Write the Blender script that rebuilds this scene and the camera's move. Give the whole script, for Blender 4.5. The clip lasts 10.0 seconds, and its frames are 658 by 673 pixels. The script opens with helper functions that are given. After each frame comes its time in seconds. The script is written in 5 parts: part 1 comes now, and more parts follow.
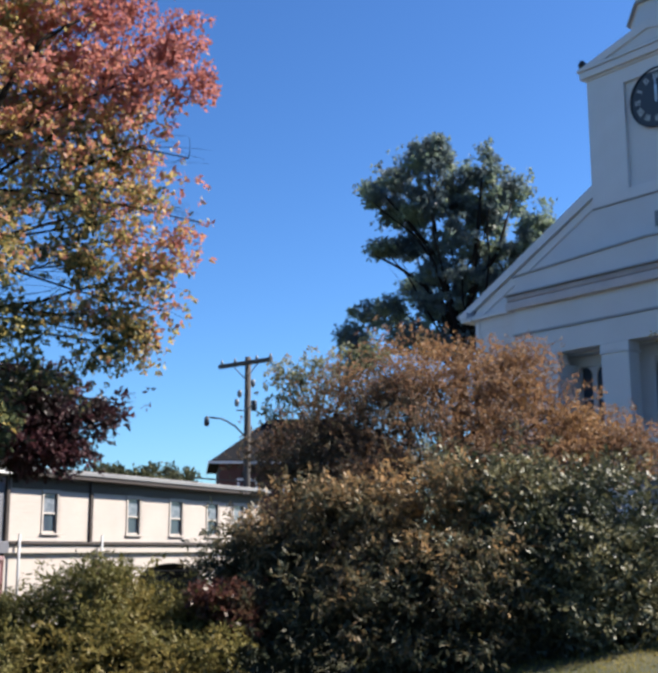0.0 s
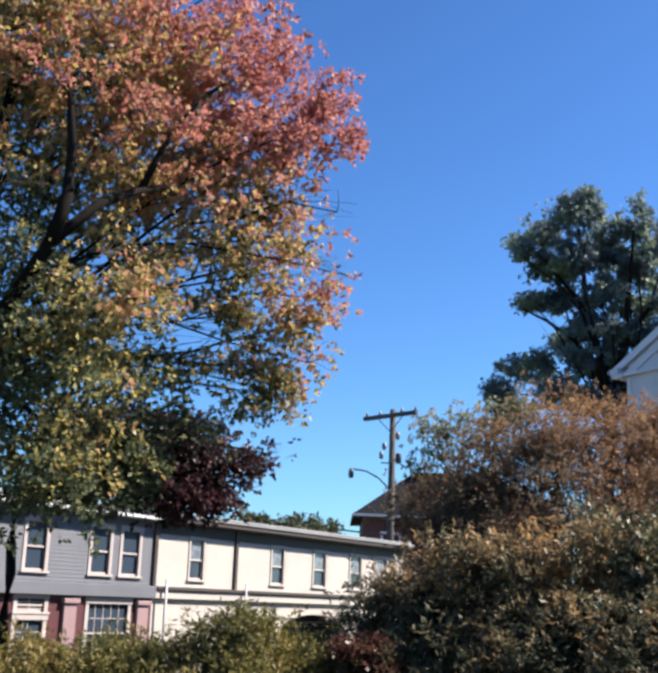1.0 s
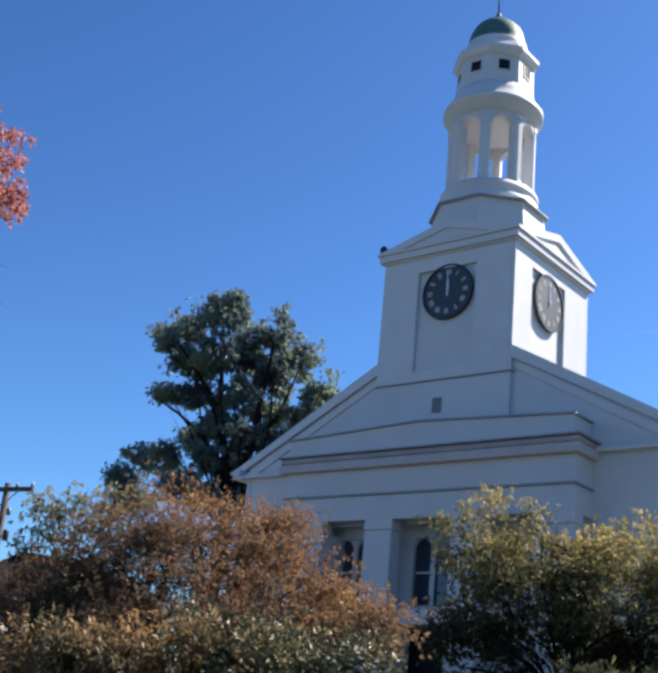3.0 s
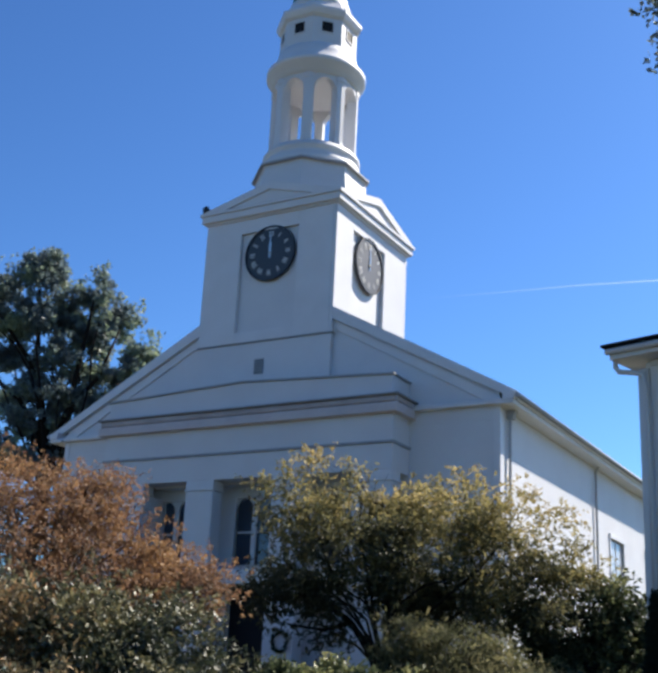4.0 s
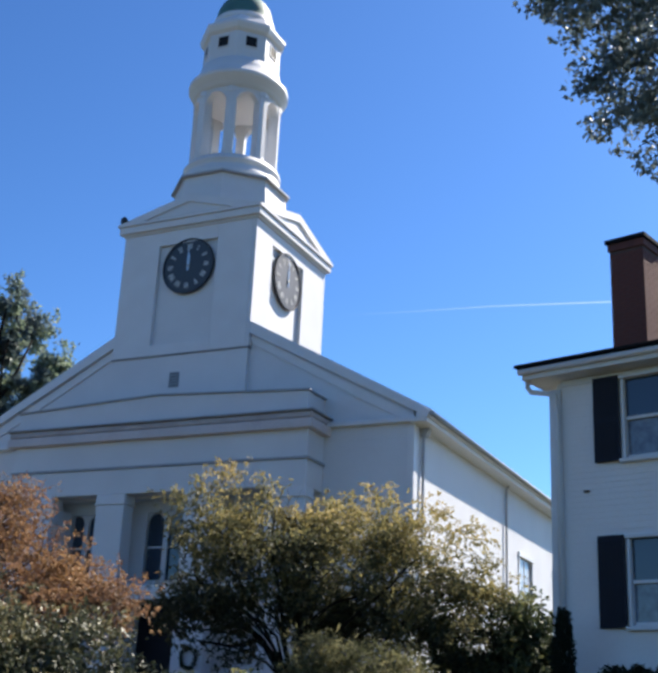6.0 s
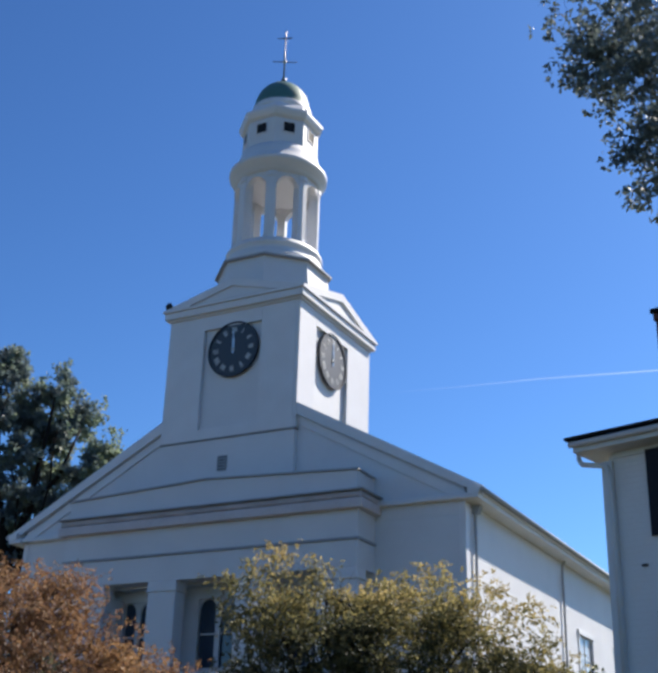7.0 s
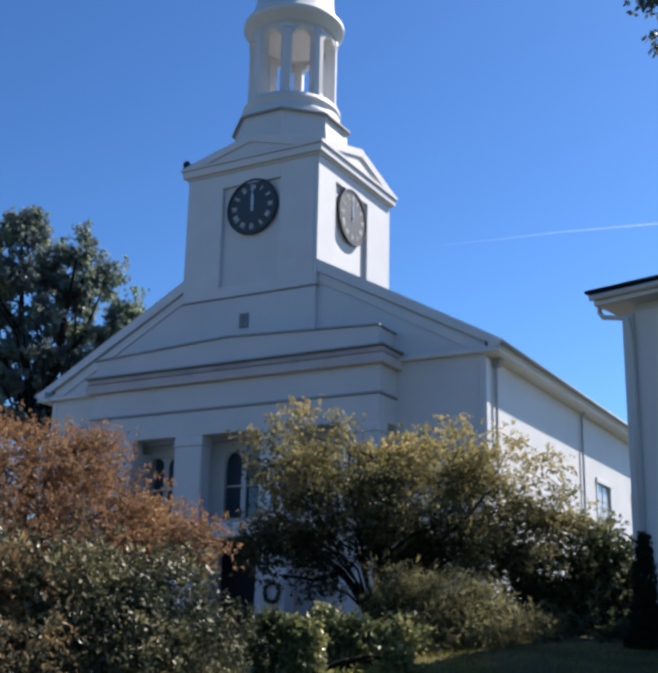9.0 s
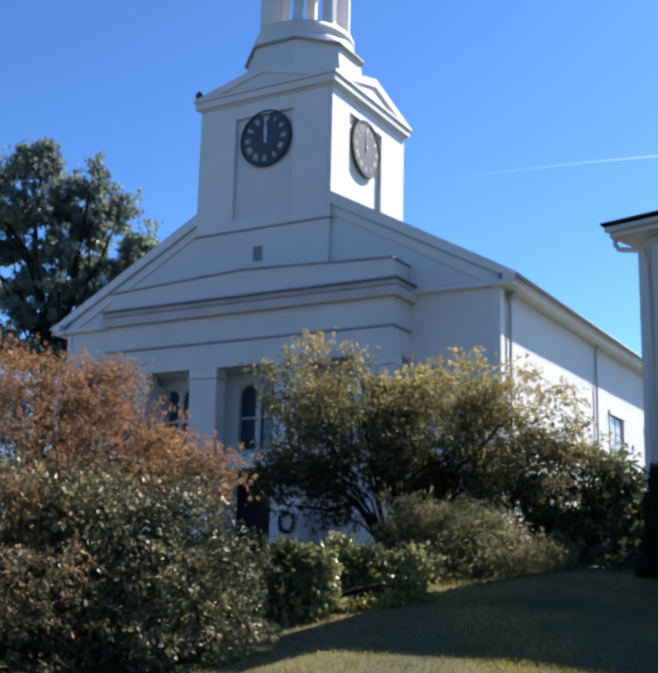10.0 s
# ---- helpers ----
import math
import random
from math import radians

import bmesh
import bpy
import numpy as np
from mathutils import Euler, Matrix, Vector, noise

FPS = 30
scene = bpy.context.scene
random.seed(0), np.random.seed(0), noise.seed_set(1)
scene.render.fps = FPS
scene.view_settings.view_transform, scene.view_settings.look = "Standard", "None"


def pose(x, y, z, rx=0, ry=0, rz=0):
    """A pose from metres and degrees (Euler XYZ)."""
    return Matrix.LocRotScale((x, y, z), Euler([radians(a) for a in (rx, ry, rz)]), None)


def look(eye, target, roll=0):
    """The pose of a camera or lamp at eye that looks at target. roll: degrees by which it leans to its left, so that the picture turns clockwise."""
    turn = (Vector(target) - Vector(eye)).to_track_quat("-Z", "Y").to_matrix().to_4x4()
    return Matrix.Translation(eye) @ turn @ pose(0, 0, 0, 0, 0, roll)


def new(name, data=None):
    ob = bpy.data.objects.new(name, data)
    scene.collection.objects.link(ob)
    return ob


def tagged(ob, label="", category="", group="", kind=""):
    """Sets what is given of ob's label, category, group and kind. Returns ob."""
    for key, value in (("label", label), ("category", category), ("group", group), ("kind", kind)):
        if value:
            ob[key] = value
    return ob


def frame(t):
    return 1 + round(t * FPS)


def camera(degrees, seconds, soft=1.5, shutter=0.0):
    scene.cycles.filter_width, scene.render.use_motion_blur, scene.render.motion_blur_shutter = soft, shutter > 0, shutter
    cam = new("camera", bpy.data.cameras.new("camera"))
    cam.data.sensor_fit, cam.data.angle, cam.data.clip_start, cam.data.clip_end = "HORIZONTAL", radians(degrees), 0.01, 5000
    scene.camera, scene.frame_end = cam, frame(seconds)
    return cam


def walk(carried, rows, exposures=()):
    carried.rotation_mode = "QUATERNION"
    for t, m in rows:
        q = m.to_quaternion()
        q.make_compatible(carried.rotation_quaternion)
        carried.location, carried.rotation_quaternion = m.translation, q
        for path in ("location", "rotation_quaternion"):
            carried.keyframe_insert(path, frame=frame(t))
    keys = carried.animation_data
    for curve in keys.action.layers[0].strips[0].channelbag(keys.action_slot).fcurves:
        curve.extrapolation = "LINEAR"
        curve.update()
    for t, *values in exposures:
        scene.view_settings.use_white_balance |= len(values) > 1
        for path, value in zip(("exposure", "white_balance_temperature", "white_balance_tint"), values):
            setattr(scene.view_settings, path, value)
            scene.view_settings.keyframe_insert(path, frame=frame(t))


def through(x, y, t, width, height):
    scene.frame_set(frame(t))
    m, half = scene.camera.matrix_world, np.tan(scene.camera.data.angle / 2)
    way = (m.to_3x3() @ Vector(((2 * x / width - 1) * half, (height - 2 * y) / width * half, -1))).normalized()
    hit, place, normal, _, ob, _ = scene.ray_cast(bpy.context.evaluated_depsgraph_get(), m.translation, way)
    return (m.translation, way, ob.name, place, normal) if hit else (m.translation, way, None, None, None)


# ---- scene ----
# The camera stands on one spot and turns: seconds, degrees to the right of +y, degrees up, roll.
cam = camera(32.90, 10.0, soft=3.6)
EYE = Vector((0.0, 0.0, 1.6))
TURNS = [
    (0, -21.084, 10.875, -0.154),
    (0.5, -25.190, 11.265, 0.832),
    (1, -28.781, 13.447, 2.170),
    (1.5, -28.623, 16.365, 4.023),
    (2, -25.624, 19.213, 5.226),
    (2.5, -19.030, 19.338, 5.977),
    (2.6, -17.173, 19.353, 5.961),
    (2.8, -13.415, 19.361, 5.918),
    (3, -9.983, 19.249, 5.768),
    (3.2, -7.061, 18.925, 5.307),
    (4.3, 1.847, 17.580, 2.882),
    (4.5, 3.412, 17.277, 3.347),
    (5, 5.713, 16.780, 3.312),
    (5.2, 5.950, 16.722, 2.836),
    (6.3, 3.333, 20.199, 2.273),
    (6.5, 2.809, 20.925, 1.644),
    (7, 1.558, 22.927, 1.785),
    (7.5, -0.024, 24.088, 2.135),
    (8, -0.560, 22.985, 2.212),
    (8.5, 0.018, 20.003, 1.829),
    (9, 0.655, 15.540, 1.232),
    (9.5, -0.057, 12.797, 0.785),
    (10, -0.000, 12.073, 1.336),
]


def aim(yaw, pitch, roll):
    a, b = radians(yaw), radians(pitch)
    way = Vector((math.sin(a) * math.cos(b), math.cos(a) * math.cos(b), math.sin(b)))
    return look(EYE, EYE + way * 10, roll)


walk(cam, [(t, aim(y, p, r)) for t, y, p, r in TURNS], exposures=[(0, 1.38), (0.5, 1.38), (1, 1.47), (2, 1.57), (3.2, 1.21), (4.5, 1.27), (6.3, 1.33), (7, 1.08), (7.5, 1.06), (8.5, 1.06), (9, 1.1), (9.5, 1.22), (10, 1.43)])

# ---- light ----
SUN_AZ, SUN_EL = radians(55.2), radians(45.3)
world = bpy.data.worlds.new("sky")
scene.world = world
world.use_nodes = True
wn, wl = world.node_tree.nodes, world.node_tree.links
sky = wn.new("ShaderNodeTexSky")
sky.sky_type, sky.sun_disc = "NISHITA", False
sky.sun_elevation, sky.sun_rotation = SUN_EL, SUN_AZ
sky.air_density, sky.dust_density, sky.ozone_density = 1.0, 0.45, 2.5
wn["Background"].inputs["Strength"].default_value = 0.057
deep, cool = wn.new("ShaderNodeGamma"), wn.new("ShaderNodeMix")
deep.inputs["Gamma"].default_value = 1.3
cool.data_type, cool.blend_type = "RGBA", "MULTIPLY"
cool.inputs["Factor"].default_value = 1.0
cool.inputs["B"].default_value = (0.396, 0.582, 0.76, 1)
wl.new(sky.outputs[0], deep.inputs["Color"]), wl.new(deep.outputs[0], cool.inputs["A"])
wl.new(cool.outputs["Result"], wn["Background"].inputs["Color"])
sun_data = bpy.data.lights.new("sun", "SUN")
sun_data.energy, sun_data.angle, sun_data.color = 5.0, radians(0.5), (1.0, 0.915, 0.80)
sun = new("sun", sun_data)
sun_from = Vector((math.sin(SUN_AZ) * math.cos(SUN_EL), math.cos(SUN_AZ) * math.cos(SUN_EL), math.sin(SUN_EL)))
sun.matrix_world = look(sun_from * 100, (0, 0, 0))


# ---- materials ----
def material(name, color, rough=0.6, spots=None, scale=3.0, amount=0.5, grain=40.0, bump=0.1, metal=0.0, spec=0.5, fleck=0.35):
    """Painted or natural surface: colour broken up at two scales, with fine relief."""
    m = bpy.data.materials.new(name)
    m.use_nodes = True
    n, l = m.node_tree.nodes, m.node_tree.links
    b = n["Principled BSDF"]
    b.inputs["Roughness"].default_value, b.inputs["Metallic"].default_value = rough, metal
    b.inputs["Specular IOR Level"].default_value = spec
    co = n.new("ShaderNodeTexCoord")
    big, small = n.new("ShaderNodeTexNoise"), n.new("ShaderNodeTexNoise")
    big.inputs["Scale"].default_value, big.inputs["Detail"].default_value = scale, 6
    small.inputs["Scale"].default_value, small.inputs["Detail"].default_value = grain, 3
    l.new(co.outputs["Object"], big.inputs["Vector"]), l.new(co.outputs["Object"], small.inputs["Vector"])
    ramp = n.new("ShaderNodeMapRange")
    ramp.inputs["From Min"].default_value, ramp.inputs["From Max"].default_value = 0.35, 0.7
    ramp.inputs["To Max"].default_value = amount
    l.new(big.outputs[0], ramp.inputs["Value"])
    mix = n.new("ShaderNodeMix")
    mix.data_type = "RGBA"
    spots = spots or tuple(c * 0.75 for c in color)
    mix.inputs["A"].default_value, mix.inputs["B"].default_value = (*color, 1), (*spots, 1)
    l.new(ramp.outputs[0], mix.inputs["Factor"])
    mul = n.new("ShaderNodeMix")
    mul.data_type, mul.blend_type = "RGBA", "MULTIPLY"
    mul.inputs["Factor"].default_value = fleck
    l.new(mix.outputs["Result"], mul.inputs["A"]), l.new(small.outputs[0], mul.inputs["B"])
    l.new(mul.outputs["Result"], b.inputs["Base Color"])
    bm_ = n.new("ShaderNodeBump")
    bm_.inputs["Strength"].default_value, bm_.inputs["Distance"].default_value = bump, 0.02
    l.new(small.outputs[0], bm_.inputs["Height"]), l.new(bm_.outputs[0], b.inputs["Normal"])
    return m


def leaves(name, colors, scale=0.5, gloss=0.35, through=0.45, low=0.35, high=0.65, drift=None, vary=0.5, shine=0.2):
    """Leaf blades: the colour drifts over the crown and differs leaf by leaf, and light comes through them."""
    m = bpy.data.materials.new(name)
    m.use_nodes = True
    n, l = m.node_tree.nodes, m.node_tree.links
    b, out = n["Principled BSDF"], n["Material Output"]
    b.inputs["Roughness"].default_value, b.inputs["Specular IOR Level"].default_value = gloss, shine
    co, geo, big = n.new("ShaderNodeTexCoord"), n.new("ShaderNodeNewGeometry"), n.new("ShaderNodeTexNoise")
    big.inputs["Scale"].default_value, big.inputs["Detail"].default_value = scale, 3
    l.new(co.outputs["Object"], big.inputs["Vector"])
    spread = n.new("ShaderNodeMapRange")
    spread.inputs["From Min"].default_value, spread.inputs["From Max"].default_value = low, high
    l.new(big.outputs[0], spread.inputs["Value"])
    wob = n.new("ShaderNodeMath")
    wob.operation = "MULTIPLY_ADD"
    l.new(geo.outputs["Random Per Island"], wob.inputs[0])
    wob.inputs[1].default_value = vary
    l.new(spread.outputs[0], wob.inputs[2])
    off = n.new("ShaderNodeMath")
    off.operation = "SUBTRACT"
    l.new(wob.outputs[0], off.inputs[0])
    off.inputs[1].default_value = vary / 2
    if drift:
        # the colour shifts from one side or height of the crown to the other
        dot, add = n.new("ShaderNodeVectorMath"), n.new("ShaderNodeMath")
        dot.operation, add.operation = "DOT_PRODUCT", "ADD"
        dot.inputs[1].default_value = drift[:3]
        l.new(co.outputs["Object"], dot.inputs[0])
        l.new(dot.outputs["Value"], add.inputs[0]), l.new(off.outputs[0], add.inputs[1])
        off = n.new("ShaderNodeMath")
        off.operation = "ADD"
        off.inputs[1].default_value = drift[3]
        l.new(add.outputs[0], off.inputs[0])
    ramp = n.new("ShaderNodeValToRGB")
    e = ramp.color_ramp.elements
    while len(e) < len(colors):
        e.new(0.5)
    for i, c in enumerate(colors):
        e[i].position, e[i].color = i / (len(colors) - 1), (*c, 1)
    l.new(off.outputs[0], ramp.inputs[0])
    l.new(ramp.outputs[0], b.inputs["Base Color"])
    tr, mx = n.new("ShaderNodeBsdfTranslucent"), n.new("ShaderNodeMixShader")
    mx.inputs[0].default_value = through
    l.new(ramp.outputs[0], tr.inputs["Color"])
    l.new(b.outputs[0], mx.inputs[1]), l.new(tr.outputs[0], mx.inputs[2]), l.new(mx.outputs[0], out.inputs["Surface"])
    return m


def glass(name, tint=(0.02, 0.03, 0.05)):
    m = bpy.data.materials.new(name)
    m.use_nodes = True
    b = m.node_tree.nodes["Principled BSDF"]
    b.inputs["Base Color"].default_value, b.inputs["Roughness"].default_value = (*tint, 1), 0.06
    b.inputs["Specular IOR Level"].default_value = 0.6
    return m


WHITE = material("white_paint", (0.655, 0.655, 0.675), 0.55, (0.575, 0.57, 0.595), 0.6, 0.6, 30, 0.03, fleck=0.12)
HOUSEPAINT = material("warm_white_paint", (0.77, 0.725, 0.72), 0.55, (0.69, 0.645, 0.64), 0.6, 0.6, 30, 0.03, fleck=0.12)
TRIM = material("white_trim_paint", (0.675, 0.67, 0.69), 0.45, (0.595, 0.58, 0.59), 1.2, 0.5, 40, 0.04, fleck=0.12)
PIPE = material("grey_painted_pipe", (0.46, 0.47, 0.50), 0.5, (0.36, 0.37, 0.40), 2, 0.5, 30)
GROOVE = material("grey_trim", (0.38, 0.39, 0.42), 0.7, (0.27, 0.28, 0.30), 2, 0.5, 30)
DULLWHITE = material("dull_white_paint", (0.54, 0.47, 0.455), 0.6, (0.38, 0.33, 0.32), 1.5, 0.7, 30)
BOARD = material("pinkish_board_paint", (0.66, 0.595, 0.60), 0.6, (0.54, 0.48, 0.485), 1.5, 0.6, 30)
COPPER = material("green_copper", (0.075, 0.185, 0.165), 0.6, (0.05, 0.125, 0.12), 2.5, 0.7, 20)
BLACK = material("black_paint", (0.010, 0.013, 0.022), 0.5, (0.02, 0.02, 0.03), 4, 0.6)
SHUTTER = material("black_shutter_paint", (0.012, 0.015, 0.026), 0.7, (0.02, 0.022, 0.034), 3, 0.5, spec=0.25)
ENAMEL = material("black_clock_enamel", (0.012, 0.015, 0.024), 0.5, (0.02, 0.022, 0.03), 4, 0.6, spec=0.8)
SILVERED = material("silvered_hand", (0.74, 0.73, 0.70), 0.3, (0.6, 0.58, 0.5), 6, 0.5, metal=0.9)
GILT = material("pale_gilt", (0.56, 0.56, 0.54), 0.45, (0.45, 0.42, 0.35), 6, 0.5)
SHINGLE = material("grey_roof_shingle", (0.10, 0.10, 0.11), 0.85, (0.065, 0.065, 0.072), 1.5, 0.8, 25, 0.4)
DARKROOF = material("dark_roof_shingle", (0.007, 0.008, 0.012), 0.85, (0.012, 0.013, 0.017), 1.5, 0.8, 25, 0.4, spec=0.12)
BRICK = material("chimney_brick", (0.17, 0.055, 0.042), 0.85, (0.11, 0.042, 0.034), 4, 0.8, 30, 0.4)
MORTAR = material("mortar", (0.12, 0.07, 0.06), 0.9)
PANE = glass("window_glass", (0.035, 0.05, 0.075))
# Pale base colour paints in the sky reflected by the church's side windows.
PALEPANE = glass("sky_pale_glass", (0.46, 0.47, 0.50))
DUSK = material("dark_opening", (0.014, 0.014, 0.018), 0.7, spec=0.2)
CURTAIN = material("curtain_and_sheen_glass", (0.12, 0.14, 0.18), 0.08, (0.30, 0.33, 0.38), 5, 0.9, 14)
CREAM = material("cream_siding", (0.54, 0.485, 0.45), 0.65, (0.46, 0.41, 0.38), 0.8, 0.6, 30, 0.1)
# The blue shop's siding is darkened to paint in the shade over it.
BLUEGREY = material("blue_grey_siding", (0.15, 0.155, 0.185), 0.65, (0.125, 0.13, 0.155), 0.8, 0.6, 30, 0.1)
BROWN = material("brown_trim_and_eave_shade", (0.045, 0.032, 0.028), 0.6, (0.065, 0.048, 0.042), 2, 0.6)
MAROON = material("maroon_paint", (0.10, 0.025, 0.03), 0.6, (0.075, 0.022, 0.024), 2, 0.6)
# The pilasters' pink is darkened for the same painted shade.
PINK = material("pink_paint", (0.34, 0.22, 0.235), 0.6, (0.28, 0.18, 0.19), 2, 0.6)
REDWOOD = material("red_house_paint", (0.10, 0.036, 0.032), 0.7, (0.07, 0.028, 0.026), 1, 0.7)
TAR = material("flat_roof_metal", (0.27, 0.27, 0.28), 0.5, (0.19, 0.19, 0.20), 1, 0.6)
POLE = material("weathered_pole_wood", (0.065, 0.058, 0.055), 0.85, (0.045, 0.04, 0.037), 3, 0.7, 30, 0.3)
IRON = material("grey_metal", (0.18, 0.19, 0.20), 0.45, (0.12, 0.12, 0.13), 4, 0.5, metal=0.6)
BARK = material("bark", (0.016, 0.013, 0.011), 0.95, (0.010, 0.008, 0.007), 5, 0.8, 25, 0.6, spec=0.1)
LAWN = material("lawn", (0.040, 0.046, 0.018), 0.95, (0.085, 0.078, 0.028), 0.9, 0.8, 30, 0.4)
# Near-black colour that paints in the dark of the doorway and shop interior.
RECESSDARK = material("dark_recess_paint", (0.010, 0.012, 0.018), 0.6, (0.016, 0.017, 0.022), 3, 0.6, spec=0.2)


# ---- building blocks ----
def link(name, bm, mat, parent=None, label="", m=None):
    me = bpy.data.meshes.new(name)
    bm.to_mesh(me)
    bm.free()
    if mat:
        me.materials.append(mat)
    ob = new(name, me)
    ob.parent = parent
    if m is not None:
        ob.matrix_basis = m
    return tagged(ob, label)


def part(name, bm, mat, parent, label="", m=None):
    return link(name, bm, mat, parent, label, m)


def thing(name, m, label, category, group="", kind=""):
    ob = new(name)
    ob.empty_display_size = 0.3
    ob.matrix_basis = m
    return tagged(ob, label, category, group, kind)


def box(x0, x1, y0, y1, z0, z1, bevel=0.0, bm=None):
    own = bm is None
    bm = bm or bmesh.new()
    v = [bm.verts.new((x, y, z)) for z in (z0, z1) for x, y in ((x0, y0), (x1, y0), (x1, y1), (x0, y1))]
    for q in ((3, 2, 1, 0), (4, 5, 6, 7), (0, 1, 5, 4), (1, 2, 6, 5), (2, 3, 7, 6), (3, 0, 4, 7)):
        bm.faces.new([v[i] for i in q])
    if bevel and own:
        bmesh.ops.bevel(bm, geom=bm.edges[:], offset=bevel, segments=1, affect="EDGES")
    return bm


def prism(points, y0, y1, bm=None):
    """A slab whose outline is given in x and z, from y0 to y1."""
    bm = bm or bmesh.new()
    a = [bm.verts.new((x, y0, z)) for x, z in points]
    b = [bm.verts.new((x, y1, z)) for x, z in points]
    bm.faces.new(a), bm.faces.new(b[::-1])
    for i in range(len(a)):
        j = (i + 1) % len(a)
        bm.faces.new((a[j], a[i], b[i], b[j]))
    bmesh.ops.recalc_face_normals(bm, faces=bm.faces[:])
    return bm


def lathe(profile, sides, turn=0.0, bm=None, smooth=True):
    """A turned solid from (radius, z) pairs, closed at both ends."""
    bm = bm or bmesh.new()
    rings = []
    for r, z in profile:
        rings.append([bm.verts.new((r * math.cos(turn + 2 * math.pi * i / sides), r * math.sin(turn + 2 * math.pi * i / sides), z)) for i in range(sides)])
    for a, b in zip(rings, rings[1:]):
        for i in range(sides):
            j = (i + 1) % sides
            bm.faces.new((a[i], a[j], b[j], b[i])).smooth = smooth
    bm.faces.new(rings[0][::-1]), bm.faces.new(rings[-1])
    return bm


def tube(points, radii, sides=7, bm=None):
    """A tapered bent limb."""
    bm = bm or bmesh.new()
    rings, pts = [], [Vector(p) for p in points]
    for i, p in enumerate(pts):
        d = (pts[min(i + 1, len(pts) - 1)] - pts[max(i - 1, 0)]).normalized()
        q = d.to_track_quat("Z", "Y")
        rings.append([bm.verts.new(p + q @ Vector((radii[i] * math.cos(2 * math.pi * k / sides), radii[i] * math.sin(2 * math.pi * k / sides), 0))) for k in range(sides)])
    for a, b in zip(rings, rings[1:]):
        for k in range(sides):
            j = (k + 1) % sides
            bm.faces.new((a[k], a[j], b[j], b[k])).smooth = True
    bm.faces.new(rings[0][::-1]), bm.faces.new(rings[-1])
    return bm


def limb(a, b, r0, r1, rng, sag=0.12, steps=6):
    """Points and radii of a crooked limb from a to b."""
    a, b = Vector(a), Vector(b)
    n = (b - a).length
    pts, rad = [], []
    off = Vector((rng.uniform(-1, 1), rng.uniform(-1, 1), rng.uniform(0.2, 1))) * n * sag
    for i in range(steps + 1):
        t = i / steps
        jit = Vector((rng.uniform(-1, 1), rng.uniform(-1, 1), rng.uniform(-1, 1))) * n * 0.025 * (0 < i < steps)
        pts.append(a.lerp(b, t) + off * math.sin(math.pi * t) + jit)
        rad.append(r0 + (r1 - r0) * t)
    return pts, rad


